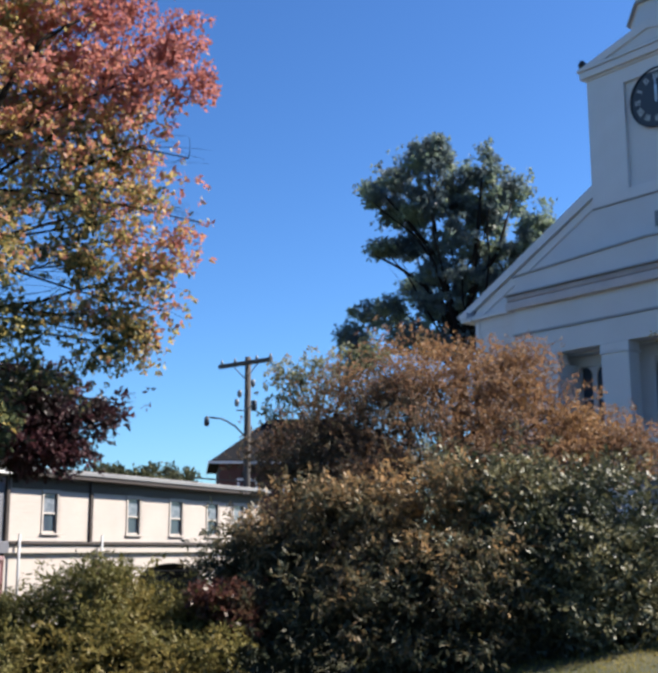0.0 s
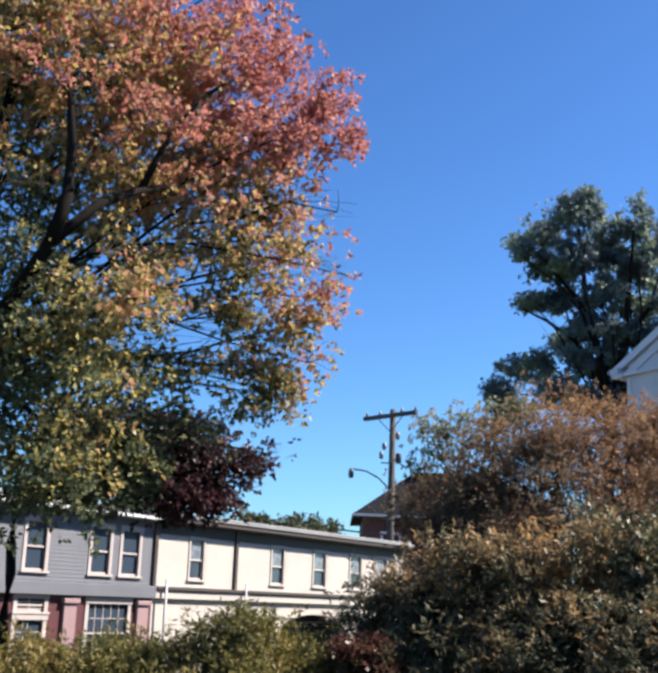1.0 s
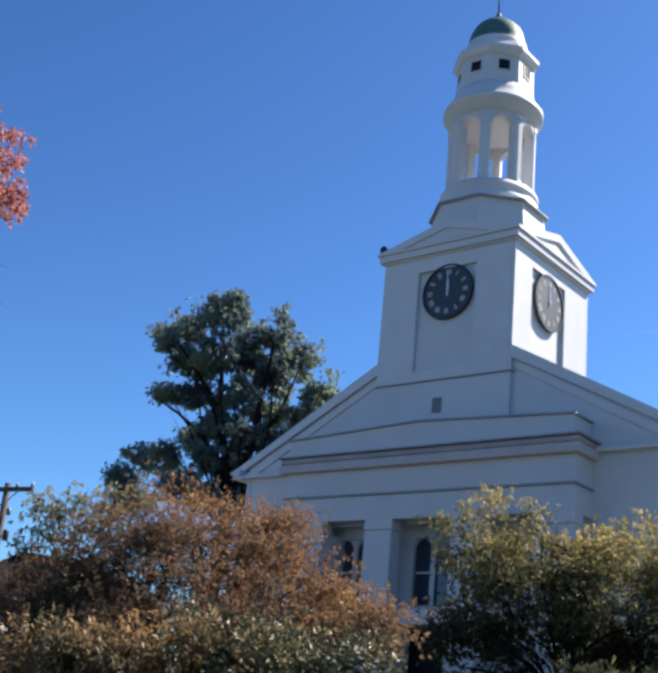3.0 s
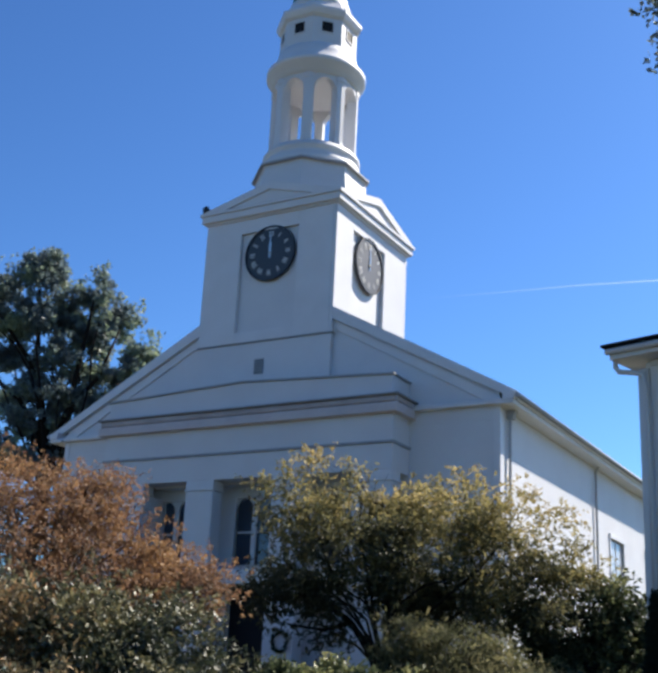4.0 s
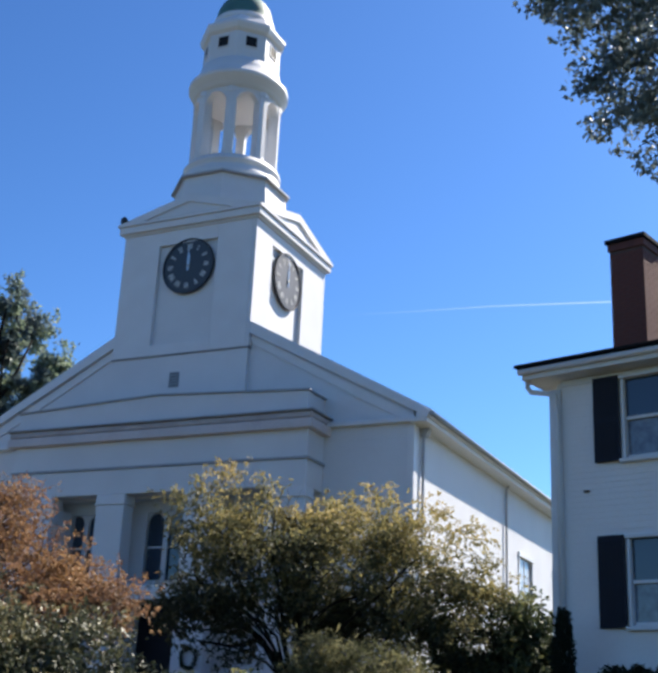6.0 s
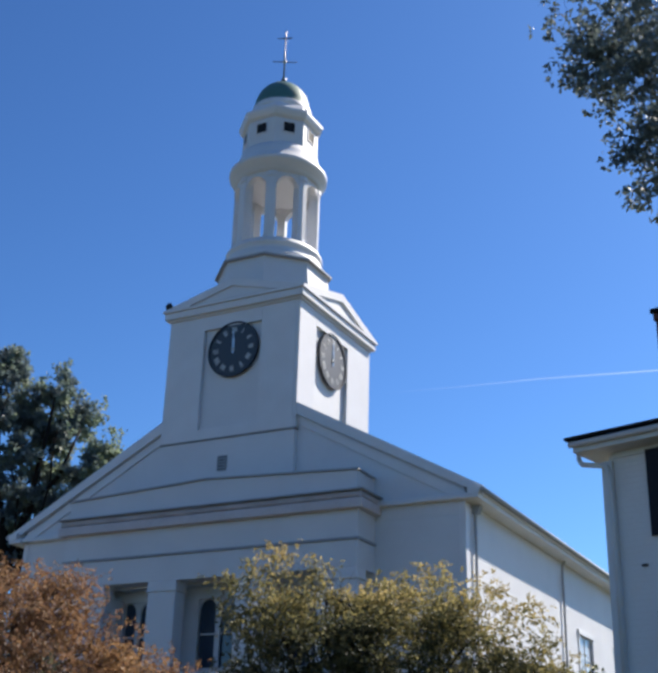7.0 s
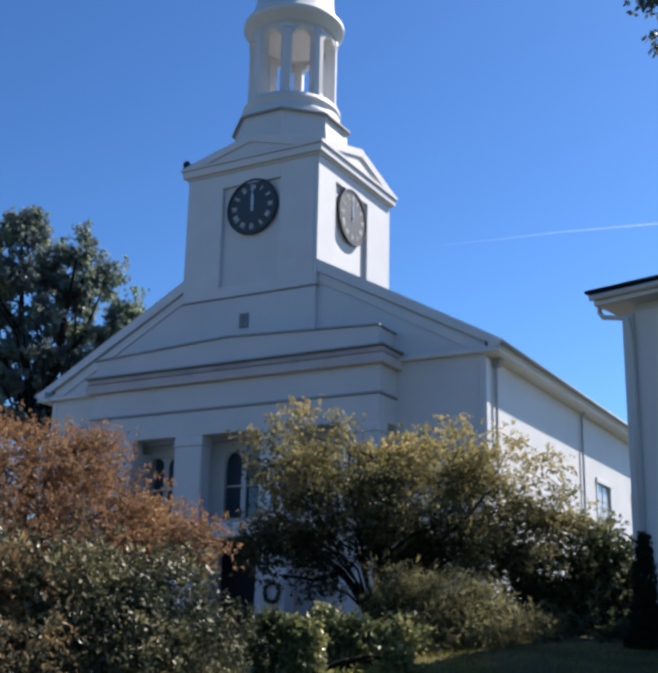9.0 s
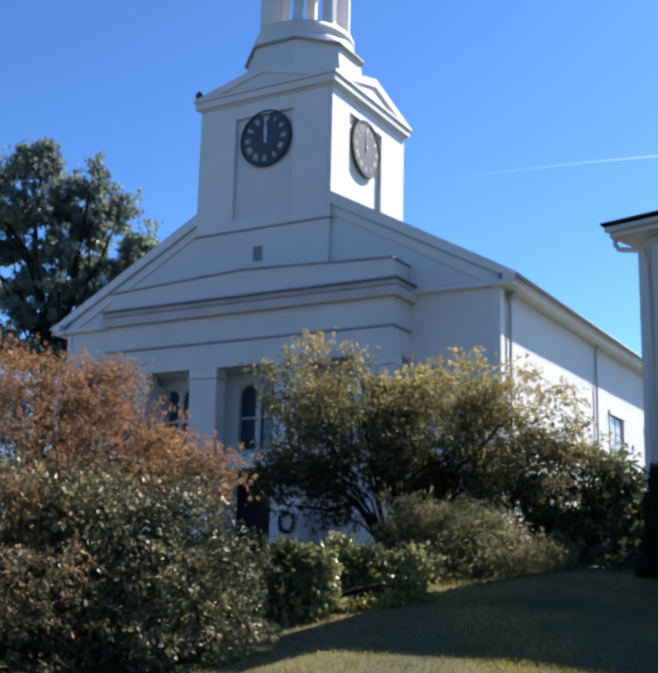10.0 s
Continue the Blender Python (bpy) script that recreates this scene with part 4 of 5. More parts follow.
def red_house():
    m = Matrix.Translation(polar(-26.7, 64)) @ pose(0, 0, 0, 0, 0, 28)
    rh = thing("red_house", m, "dark red house with grey hip roof behind the shops", "house")
    part("wall", box(0, 11, 0, 9, -2, 6.5), REDWOOD, rh)
    bm = bmesh.new()
    c = [bm.verts.new(v) for v in ((-0.6, -0.6, 6.55), (11.6, -0.6, 6.55), (11.6, 9.6, 6.55), (-0.6, 9.6, 6.55), (3.2, 4.5, 9.6), (7.8, 4.5, 9.6))]
    for q in ((0, 1, 5, 4), (1, 2, 5), (2, 3, 4, 5), (3, 0, 4), (3, 2, 1, 0)):
        bm.faces.new([c[i] for i in q])
    part("roof", bm, DARKROOF, rh, "dark hip roof")
    part("fascia", box(-0.62, 11.62, -0.64, -0.6, 6.44, 6.58), TRIM, rh, "white fascia board")
    part("fascia", box(-0.64, -0.6, -0.6, 9.6, 6.44, 6.58), TRIM, rh, "white fascia board")
    for x in (1.6, 4.2, 7):
        sash_window(rh, pose(x, -0.02, 4.0), 0.9, 1.5, 2, 2, 0.12)


red_house()


def utility_pole():
    p = polar(-25.3, 56)
    m = Matrix.Translation((p.x, p.y, -0.436)) @ pose(0, 0, 0, 0, 0, -19) @ Matrix.Scale(1.2727, 4)
    up = thing("utility_pole", m, "weathered wooden utility pole with a street lamp", "pole")
    part("pole", tube([(0, 0, -1.9), (0, 0, 4), (0, 0, 9.2)], [0.17, 0.145, 0.12], 10), POLE, up)
    part("crossarm", box(-1.45, 1.45, -0.25, -0.11, 8.85, 9.01, 0.01), POLE, up)
    for s in (-1, 1):
        part("brace", tube([(s * 0.7, -0.13, 8.88), (0, -0.14, 8.3)], [0.02, 0.02], 6), IRON, up)
    for x in (-1.35, -0.6, 0.6, 1.35):
        part("insulator", lathe([(0.03, 9.0), (0.06, 9.05), (0.05, 9.12), (0.02, 9.2)], 8), IRON, up, m=Matrix.Translation((x, -0.13, 0)))
    part("transformer", lathe([(0.10, 7.0), (0.12, 7.04), (0.12, 7.36), (0.10, 7.4)], 12), BLACK, up, m=Matrix.Translation((0.45, -0.1, 0)))
    for x, z in ((-0.35, 7.6), (-0.5, 7.25), (0.38, 7.95)):
        part("insulator", lathe([(0.05, z), (0.09, z + 0.08), (0.09, z + 0.22), (0.04, z + 0.3)], 8), IRON, up, m=Matrix.Translation((x, -0.1, 0)))
    part("bracket", tube([(-0.5, -0.1, 7.1), (0, -0.1, 7.05), (0.5, -0.1, 7.3)], [0.03] * 3, 6), IRON, up)
    arm = part("lamp_arm", tube([(0, 0, 5.95), (-0.5, 0, 6.45), (-1.0, 0, 6.72), (-1.5, 0, 6.78)], [0.035] * 4, 7), IRON, up, m=pose(0, 0, 0, 0, 0, 44))
    part("lamp_head", lathe([(0.03, 6.42), (0.09, 6.45), (0.11, 6.56), (0.09, 6.74), (0.04, 6.82)], 12), BLACK, arm, "dark street lamp head", m=Matrix.Translation((-1.6, 0, 0)))
    part("lower_arm", tube([(0, 0, 4.25), (-2.2, -0.2, 4.4)], [0.04, 0.03], 6), POLE, up, m=pose(0, 0, 0, 0, 0, 44))


utility_pole()


def street_cable():
    a, b = polar(-25.3, 55.7, 3.75), polar(-60, 30, 3.0)
    pts = [a.lerp(b, i / 12) - Vector((0, 0, 0.9 * math.sin(math.pi * i / 12))) for i in range(13)]
    ob = link("cable", tube(pts, [0.012] * 13, 5), BLACK)
    tagged(ob, "thin dark cable running from the pole past the shops", "cable")


street_cable()


# ---- trees and shrubs ----
# Leaves turn up the crown; low greens carry painted shade, top colours painted sun.
MAPLE = leaves("maple_leaf", [(0.071, 0.090, 0.052), (0.199, 0.206, 0.088), (0.493, 0.392, 0.129), (0.470, 0.325, 0.140), (0.426, 0.235, 0.146), (0.482, 0.190, 0.140), (0.403, 0.162, 0.140)], 0.42, 0.5, 0.5, 0.27, 0.73, drift=(0.16, 0.0, 0.085, -1.60), vary=0.85)
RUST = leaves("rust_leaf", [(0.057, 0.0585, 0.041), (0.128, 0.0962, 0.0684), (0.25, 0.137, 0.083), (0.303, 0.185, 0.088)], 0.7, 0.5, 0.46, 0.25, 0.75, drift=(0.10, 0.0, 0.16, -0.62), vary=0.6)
PLUM = leaves("plum_leaf", [(0.0203, 0.0226, 0.0205), (0.0486, 0.0243, 0.0299), (0.113, 0.0405, 0.0512)], 0.6, 0.45, 0.3)
OLIVE = leaves("olive_leaf", [(0.14, 0.157, 0.0876), (0.228, 0.236, 0.14), (0.298, 0.228, 0.14)], 0.8, 0.4, 0.4)
# The palest leaf colour paints in sun glints on the glossy leaves.
DARKGREEN = leaves("rhododendron_leaf", [(0.0289, 0.0391, 0.0229), (0.0654, 0.0754, 0.0431), (0.232, 0.211, 0.108)], 0.9, 0.48, 0.25, vary=0.9, shine=0.45)
# Low leaves are dark green, those towards the top paler rust.
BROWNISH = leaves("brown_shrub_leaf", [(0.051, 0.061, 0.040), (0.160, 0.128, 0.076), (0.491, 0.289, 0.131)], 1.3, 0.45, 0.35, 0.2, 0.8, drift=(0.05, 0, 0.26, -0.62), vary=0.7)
HEDGE = leaves("hedge_leaf", [(0.070, 0.071, 0.027), (0.153, 0.139, 0.046), (0.223, 0.170, 0.054)], 0.8, 0.5, 0.35)
FEATHER = leaves("feathery_leaf", [(0.0545, 0.0612, 0.034), (0.13, 0.133, 0.068), (0.287, 0.265, 0.136)], 1.2, 0.65, 0.5, vary=0.8)
# Gold leaves, drifting paler up and right to paint in sunlight on the crown.
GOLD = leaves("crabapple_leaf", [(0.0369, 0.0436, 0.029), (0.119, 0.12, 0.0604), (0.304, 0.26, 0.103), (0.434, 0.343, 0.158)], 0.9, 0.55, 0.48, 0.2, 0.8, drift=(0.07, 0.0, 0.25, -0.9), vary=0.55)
# The oak's leaf colours are blued to paint in haze at its distance.
OAK = leaves("hazed_oak_leaf", [(0.101, 0.137, 0.159), (0.152, 0.2, 0.202), (0.265, 0.328, 0.207)], 0.5, 0.45, 0.45)
# Blue-grey in these leaf colours stands in for haze and reflected sky.
STREET = leaves("hazed_street_tree_leaf", [(0.0968, 0.131, 0.142), (0.149, 0.191, 0.196), (0.228, 0.262, 0.242)], 0.8, 0.5, 0.3, shine=0.06)
LEAFY = leaves("low_shrub_leaf", [(0.06, 0.0786, 0.0411), (0.145, 0.171, 0.0786), (0.376, 0.359, 0.163)], 1.2, 0.38, 0.32, vary=0.8)
# The palette pales towards the top of the shrub.
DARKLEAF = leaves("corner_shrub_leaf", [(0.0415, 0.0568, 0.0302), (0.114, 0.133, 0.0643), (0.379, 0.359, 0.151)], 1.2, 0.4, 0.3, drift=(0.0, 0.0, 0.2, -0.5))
FARLEAF = leaves("distant_leaf", [(0.03, 0.038, 0.022), (0.06, 0.068, 0.035), (0.09, 0.09, 0.045)], 0.4, 0.6, 0.25)
CONIFER = leaves("yew_needles", [(0.00648, 0.013, 0.00864), (0.013, 0.0216, 0.0108)], 2, 0.6, 0.1)


def tree(name, label, category, foot, trunk_r, fork, blobs, mat, count, size, seed, clump=0.35, per=30, hollow=0.55, extra=3, group="", wide=0.55, limb_r=None, kink=0.12, boughs=(), **form):
    """A trunk from foot to fork, limbs to the blobs and twigs inside them, and a crown of leaf blades."""
    rng = random.Random(seed)
    foot, fork = Vector(foot), Vector(fork)
    t = thing(name, Matrix.Translation(foot), label, category, group)
    loc = lambda p: Vector(p) - foot
    pts, rad = limb(foot, fork, trunk_r, trunk_r * 0.7, rng, 0.04)
    part("trunk", tube([loc(p) for p in pts], [r * (1.35 if i == 0 else 1) for i, r in enumerate(rad)], 10), BARK, t)
    for path, r0, r1 in boughs:
        n = len(path) - 1
        part("bough", tube([loc(p) for p in path], [r0 + (r1 - r0) * i / n for i in range(n + 1)], 9), BARK, t)
    for b in blobs:
        c = Vector(b[:3])
        r0 = limb_r or trunk_r * 0.42
        pts, rad = limb(fork, c + Vector((0, 0, -0.2 * b[5])), r0, r0 * 0.3, rng, kink)
        lm = part("limb", tube([loc(p) for p in pts], rad, 7), BARK, t)
        bm = bmesh.new()
        for k in range(extra):
            a = pts[rng.randint(2, len(pts) - 1)]
            d = Vector((rng.gauss(0, 1), rng.gauss(0, 1), rng.gauss(0.2, 1))).normalized()
            e = c + Vector((d.x * b[3], d.y * b[4], d.z * b[5])) * 1.02
            q, r = limb(a, e, r0 * 0.2, r0 * 0.05, rng, 0.1, 5)
            tube([loc(p) for p in q], r, 5, bm)
        part("twig", bm, BARK, lm)
    me = leaf_cloud([(*loc(b[:3]), *b[3:6]) for b in blobs], count, size, seed, clump, per, hollow, wide=wide, **form)
    crown("crown", me, mat, t)
    return t


def at(az, dist, el, rx, rz, ry=None):
    """A blob at an azimuth, distance and elevation from the viewpoint, with its half-widths."""
    p = polar(az, dist, 1.6 + dist * math.tan(radians(el)))
    return (*p, rx, ry or rx, rz)


def shrub(name, label, az, dist, blobs, mat, count, size, seed, clump=0.2, per=24, hollow=0.4, group="", wide=0.5, rough=3, **form):
    """Blobs are rows of azimuth, elevation, and half-width and half-height in degrees; a fifth number sets them nearer."""
    foot = polar(az, dist)
    z = height(foot.x, foot.y)
    k = dist * math.pi / 180
    rows, rng = [], random.Random(seed)
    for b in blobs:
        d = dist - (b[4] if len(b) > 4 else 0.0)
        rows.append(at(b[0], d, b[1], b[2] * k, b[3] * k))
        for _ in range(rough):
            u, v = rng.uniform(0.15, 2.99), rng.uniform(0.25, 0.45)
            rows.append(at(b[0] + b[2] * 0.95 * math.cos(u), d - rng.uniform(0, 0.4) * b[2] * k, b[1] + b[3] * 0.95 * math.sin(u), b[2] * k * v, b[3] * k * v))
    return tree(name, label, "shrub", (foot.x, foot.y, z - 0.05), 0.07, (foot.x, foot.y, z + 0.3), rows, mat, count, size, seed, clump, per, hollow, 5, group, wide, **form)


def plant_maple():
    D = 24
    f = polar(-47.2, D)
    P = lambda az, el, d=0.0: polar(az, D + d, 1.6 + (D + d) * math.tan(radians(el)))
    boughs = [([P(-47, 9), P(-45.6, 13.5, -2), P(-43.6, 17.2, -3.2), P(-41.4, 19.3, -2.9), P(-39.4, 20.2, -2.2), P(-37.4, 20.6, -1.2), P(-35.4, 21.6, -0.4)], 0.19, 0.02),
              ([P(-43.6, 17.2, -3.2), P(-43.0, 19.5, -3.3), P(-43.0, 22, -3.2), P(-43.4, 25, -2.4), P(-42, 28, -1.4)], 0.15, 0.04),
              ([P(-47, 10), P(-46.8, 15), P(-47, 20), P(-46, 27)], 0.26, 0.08),
              ([P(-39.2, 20.3, -2), P(-38.2, 22.5, -1.8), P(-36.5, 25, -1.2), P(-34, 26.5, -0.8)], 0.09, 0.03),
              ([P(-46.8, 11), P(-43.5, 12.6, -1), P(-40.5, 14.2, -1.4), P(-37.4, 15.6, -1.0), P(-34.5, 16.6, -0.4)], 0.11, 0.02)]
    tree("maple_tree", "large maple in red, orange and yellow autumn leaf", "tree", (f.x, f.y, height(f.x, f.y) - 0.2), 0.42, P(-47.0, 10),
         [at(-42, D, 25.8, 3.2, 2.2), at(-36.8, D, 26.4, 2.5, 1.8), at(-32.4, D, 25.3, 1.9, 1.3), at(-38, D, 22.6, 3.2, 2.0), at(-32.6, D, 21.2, 1.7, 1.4), at(-46, D, 22, 3.4, 3.0),
          at(-37.5, D, 18, 2.6, 1.6), at(-31.8, D, 17.0, 1.4, 1.0), at(-31.0, D, 14.2, 1.0, 0.9), at(-42, D - 2, 13.8, 2.2, 1.6), at(-47, D, 12, 2.8, 2.4), at(-43, D - 2, 8.6, 2.4, 1.5), at(-39.6, D - 1, 9.8, 1.4, 1.2), at(-36.9, D, 11.4, 0.6, 0.5), at(-33.8, D, 11.8, 0.5, 0.5), at(-33.0, D, 11.0, 0.9, 0.5), at(-29.9, D, 12.3, 0.7, 0.5), at(-30.8, D, 10.8, 0.6, 0.4), at(-32.3, D, 9.7, 0.42, 0.34), at(-33.6, D, 14.6, 0.7, 0.5),
          at(-44.5, D - 2, 5.2, 2.2, 1.1), at(-41, D - 1, 5.8, 1.2, 0.8), at(-35.8, D, 8.2, 0.6, 0.35), at(-39.6, D, 6.0, 1.4, 0.7), at(-46, D, 28.6, 2.8, 1.7), at(-40.2, D, 28.2, 1.6, 0.9), at(-29.2, D, 24.2, 0.9, 0.6), at(-36.2, D, 30.4, 0.8, 0.8), at(-28.6, D, 20.0, 0.5, 0.4), at(-27.9, D, 16.7, 0.22, 0.18), at(-29.2, D, 15.6, 0.6, 0.5)],
         MAPLE, 128000, 0.13, 11, 0.26, 30, 0.2, 8, limb_r=0.05, kink=0.2, boughs=boughs, mass=5, swell=1.15)


def plant_all():
    plant_maple()
    # dark plum-leaved tree behind the maple
    D = 28
    f = polar(-44, D)
    tree("plum_tree", "dark maroon-leaved tree in shade behind the maple", "tree", (f.x, f.y, height(f.x, f.y) - 0.2), 0.16, (f.x, f.y, 3.6),
         [at(-37.2, D, 6.4, 1.7, 0.9), at(-34.6, D, 6.4, 1.2, 0.55), at(-32.8, D, 6.6, 0.6, 0.3), at(-35.6, D, 8.2, 1.0, 0.6), at(-39.6, D, 7.4, 1.7, 1.2), at(-31.8, D, 7.4, 0.35, 0.2), at(-36, D, 4.8, 1.6, 0.5)],
         PLUM, 22000, 0.14, 12, 0.3, 40, 0.3, 5)
    # green oak behind the church
    D = 72
    f = polar(-14.3, D)
    P = lambda az, el, d=0.0: polar(az, D + d, 1.6 + (D + d) * math.tan(radians(el)))
    boughs = [([P(-14.3, 9), P(-14.6, 12), P(-15.3, 15), P(-15.7, 19)], 0.34, 0.07), ([P(-14.2, 10), P(-13.6, 13), P(-13.2, 16), P(-12.9, 18.8)], 0.32, 0.07), ([P(-13.6, 13), P(-12.2, 15), P(-11.4, 17.4)], 0.2, 0.06),
              ([P(-14.5, 11.4), P(-16, 13.4), P(-17.4, 14.4), P(-18.6, 15)], 0.2, 0.05), ([P(-14.0, 11), P(-11.6, 13), P(-10, 15.6)], 0.2, 0.06), ([P(-15, 14.4), P(-16.6, 16.4), P(-18.2, 18.2)], 0.17, 0.05)]
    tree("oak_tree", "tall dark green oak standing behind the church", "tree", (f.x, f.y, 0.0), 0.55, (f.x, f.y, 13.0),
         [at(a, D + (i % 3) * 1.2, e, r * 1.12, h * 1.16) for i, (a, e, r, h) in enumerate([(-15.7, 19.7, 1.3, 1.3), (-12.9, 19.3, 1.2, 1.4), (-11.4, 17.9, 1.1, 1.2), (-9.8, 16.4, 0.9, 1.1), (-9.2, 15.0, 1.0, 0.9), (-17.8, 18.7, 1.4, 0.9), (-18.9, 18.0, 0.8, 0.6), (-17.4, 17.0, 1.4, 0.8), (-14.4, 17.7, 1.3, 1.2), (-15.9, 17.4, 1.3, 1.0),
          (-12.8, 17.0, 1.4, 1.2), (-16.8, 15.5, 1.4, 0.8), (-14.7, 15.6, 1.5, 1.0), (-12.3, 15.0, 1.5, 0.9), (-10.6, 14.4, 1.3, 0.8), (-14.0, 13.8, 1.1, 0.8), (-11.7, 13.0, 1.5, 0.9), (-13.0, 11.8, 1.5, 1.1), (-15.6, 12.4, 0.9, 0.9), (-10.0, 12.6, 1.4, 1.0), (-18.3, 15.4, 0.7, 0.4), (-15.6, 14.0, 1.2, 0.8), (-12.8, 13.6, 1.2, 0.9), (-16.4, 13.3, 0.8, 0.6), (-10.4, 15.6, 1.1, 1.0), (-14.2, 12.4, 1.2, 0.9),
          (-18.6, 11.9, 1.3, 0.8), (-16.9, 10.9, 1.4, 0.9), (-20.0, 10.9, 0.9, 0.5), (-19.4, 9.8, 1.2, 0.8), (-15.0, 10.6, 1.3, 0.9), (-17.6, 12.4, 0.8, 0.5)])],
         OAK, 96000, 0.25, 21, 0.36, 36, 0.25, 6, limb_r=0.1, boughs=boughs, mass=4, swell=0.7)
    # rust-coloured small tree
    D = 20
    f = polar(-16.5, D)
    z = height(f.x, f.y)
    k = D / 18
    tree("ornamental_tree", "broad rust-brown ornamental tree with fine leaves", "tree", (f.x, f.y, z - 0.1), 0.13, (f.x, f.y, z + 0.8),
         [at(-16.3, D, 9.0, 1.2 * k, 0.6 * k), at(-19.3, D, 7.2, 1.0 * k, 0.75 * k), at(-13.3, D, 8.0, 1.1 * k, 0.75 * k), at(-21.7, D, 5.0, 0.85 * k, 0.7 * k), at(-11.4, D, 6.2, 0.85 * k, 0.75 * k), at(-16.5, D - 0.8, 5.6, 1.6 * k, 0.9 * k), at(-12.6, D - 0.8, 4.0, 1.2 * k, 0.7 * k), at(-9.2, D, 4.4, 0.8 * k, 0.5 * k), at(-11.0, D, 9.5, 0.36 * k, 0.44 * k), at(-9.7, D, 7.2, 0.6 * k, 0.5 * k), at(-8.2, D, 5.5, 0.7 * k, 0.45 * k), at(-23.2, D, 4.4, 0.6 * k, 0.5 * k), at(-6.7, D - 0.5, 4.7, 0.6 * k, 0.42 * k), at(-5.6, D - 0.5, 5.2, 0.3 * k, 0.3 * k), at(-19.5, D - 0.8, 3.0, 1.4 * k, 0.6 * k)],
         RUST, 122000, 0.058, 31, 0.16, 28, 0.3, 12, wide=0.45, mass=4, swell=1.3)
    # sparse olive tree beside it
    f = polar(-21.5, 22)
    tree("young_tree", "sparse young tree with pale olive leaves", "tree", (f.x, f.y, height(f.x, f.y) - 0.1), 0.08, (f.x, f.y, 2.0),
         [at(-23.2, 22, 8.6, 0.45, 0.45), at(-21.6, 22, 9.0, 0.5, 0.5), at(-20.0, 22, 9.2, 0.45, 0.5), at(-23.8, 22, 7.0, 0.35, 0.4), at(-22.2, 22, 7.2, 0.6, 0.5), at(-18.8, 22, 10.0, 0.3, 0.35)], OLIVE, 3600, 0.085, 32, 0.16, 18, 0.2, 7, wide=0.5)
    # gold and green crabapple in front of the porch
    D = 23
    f = polar(3.2, D)
    z = height(f.x, f.y)
    k = D / 19
    P = lambda az, el, d=0.0: polar(az, D + d, 1.6 + (D + d) * math.tan(radians(el)))
    boughs = [([Vector((f.x, f.y, z)), P(2.6, 2.2), P(1.6, 3.6), P(-0.6, 5.2), P(-2.0, 6.6)], 0.10, 0.03), ([Vector((f.x, f.y, z)), P(3.6, 2.6), P(3.3, 5.0), P(4.2, 7.6)], 0.10, 0.03),
              ([P(1.6, 3.6), P(0.2, 3.2, -0.3), P(-1.6, 3.4, -0.5)], 0.05, 0.02), ([Vector((f.x, f.y, z)), P(4.6, 2.8), P(6.4, 4.6), P(8.6, 6.6)], 0.09, 0.03), ([P(6.4, 4.6), P(6.0, 6.6), P(6.6, 8.4)], 0.05, 0.02)]
    tree("crabapple_tree", "spreading crabapple with green leaves, coloured sunlit gold on top", "tree", (f.x, f.y, z - 0.1), 0.12, (f.x, f.y, z + 0.35),
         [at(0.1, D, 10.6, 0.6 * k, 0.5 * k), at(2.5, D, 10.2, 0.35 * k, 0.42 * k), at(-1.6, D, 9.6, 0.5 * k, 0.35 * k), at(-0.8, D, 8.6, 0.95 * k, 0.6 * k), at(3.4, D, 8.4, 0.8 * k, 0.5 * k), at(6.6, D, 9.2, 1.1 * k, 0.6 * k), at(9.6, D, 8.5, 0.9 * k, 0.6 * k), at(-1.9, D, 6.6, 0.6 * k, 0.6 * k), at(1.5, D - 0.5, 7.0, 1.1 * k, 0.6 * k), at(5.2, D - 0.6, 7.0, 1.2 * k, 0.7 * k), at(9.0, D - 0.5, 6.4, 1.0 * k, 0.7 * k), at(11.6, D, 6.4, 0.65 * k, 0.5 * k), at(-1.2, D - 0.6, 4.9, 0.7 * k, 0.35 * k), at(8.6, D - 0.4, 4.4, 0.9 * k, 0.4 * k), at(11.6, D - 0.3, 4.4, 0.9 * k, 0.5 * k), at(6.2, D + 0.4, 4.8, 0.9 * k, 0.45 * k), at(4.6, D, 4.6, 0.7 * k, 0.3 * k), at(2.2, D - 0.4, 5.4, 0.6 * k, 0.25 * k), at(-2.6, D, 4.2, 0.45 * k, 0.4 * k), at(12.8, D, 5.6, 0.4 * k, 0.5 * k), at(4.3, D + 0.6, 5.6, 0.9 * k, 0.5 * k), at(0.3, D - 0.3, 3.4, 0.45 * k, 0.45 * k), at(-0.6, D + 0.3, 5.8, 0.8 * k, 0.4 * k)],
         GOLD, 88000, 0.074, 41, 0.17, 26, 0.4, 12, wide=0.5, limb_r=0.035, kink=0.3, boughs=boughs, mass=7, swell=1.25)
    # shrubs, each in degrees from the viewpoint
    g = "shrubs on the bank"
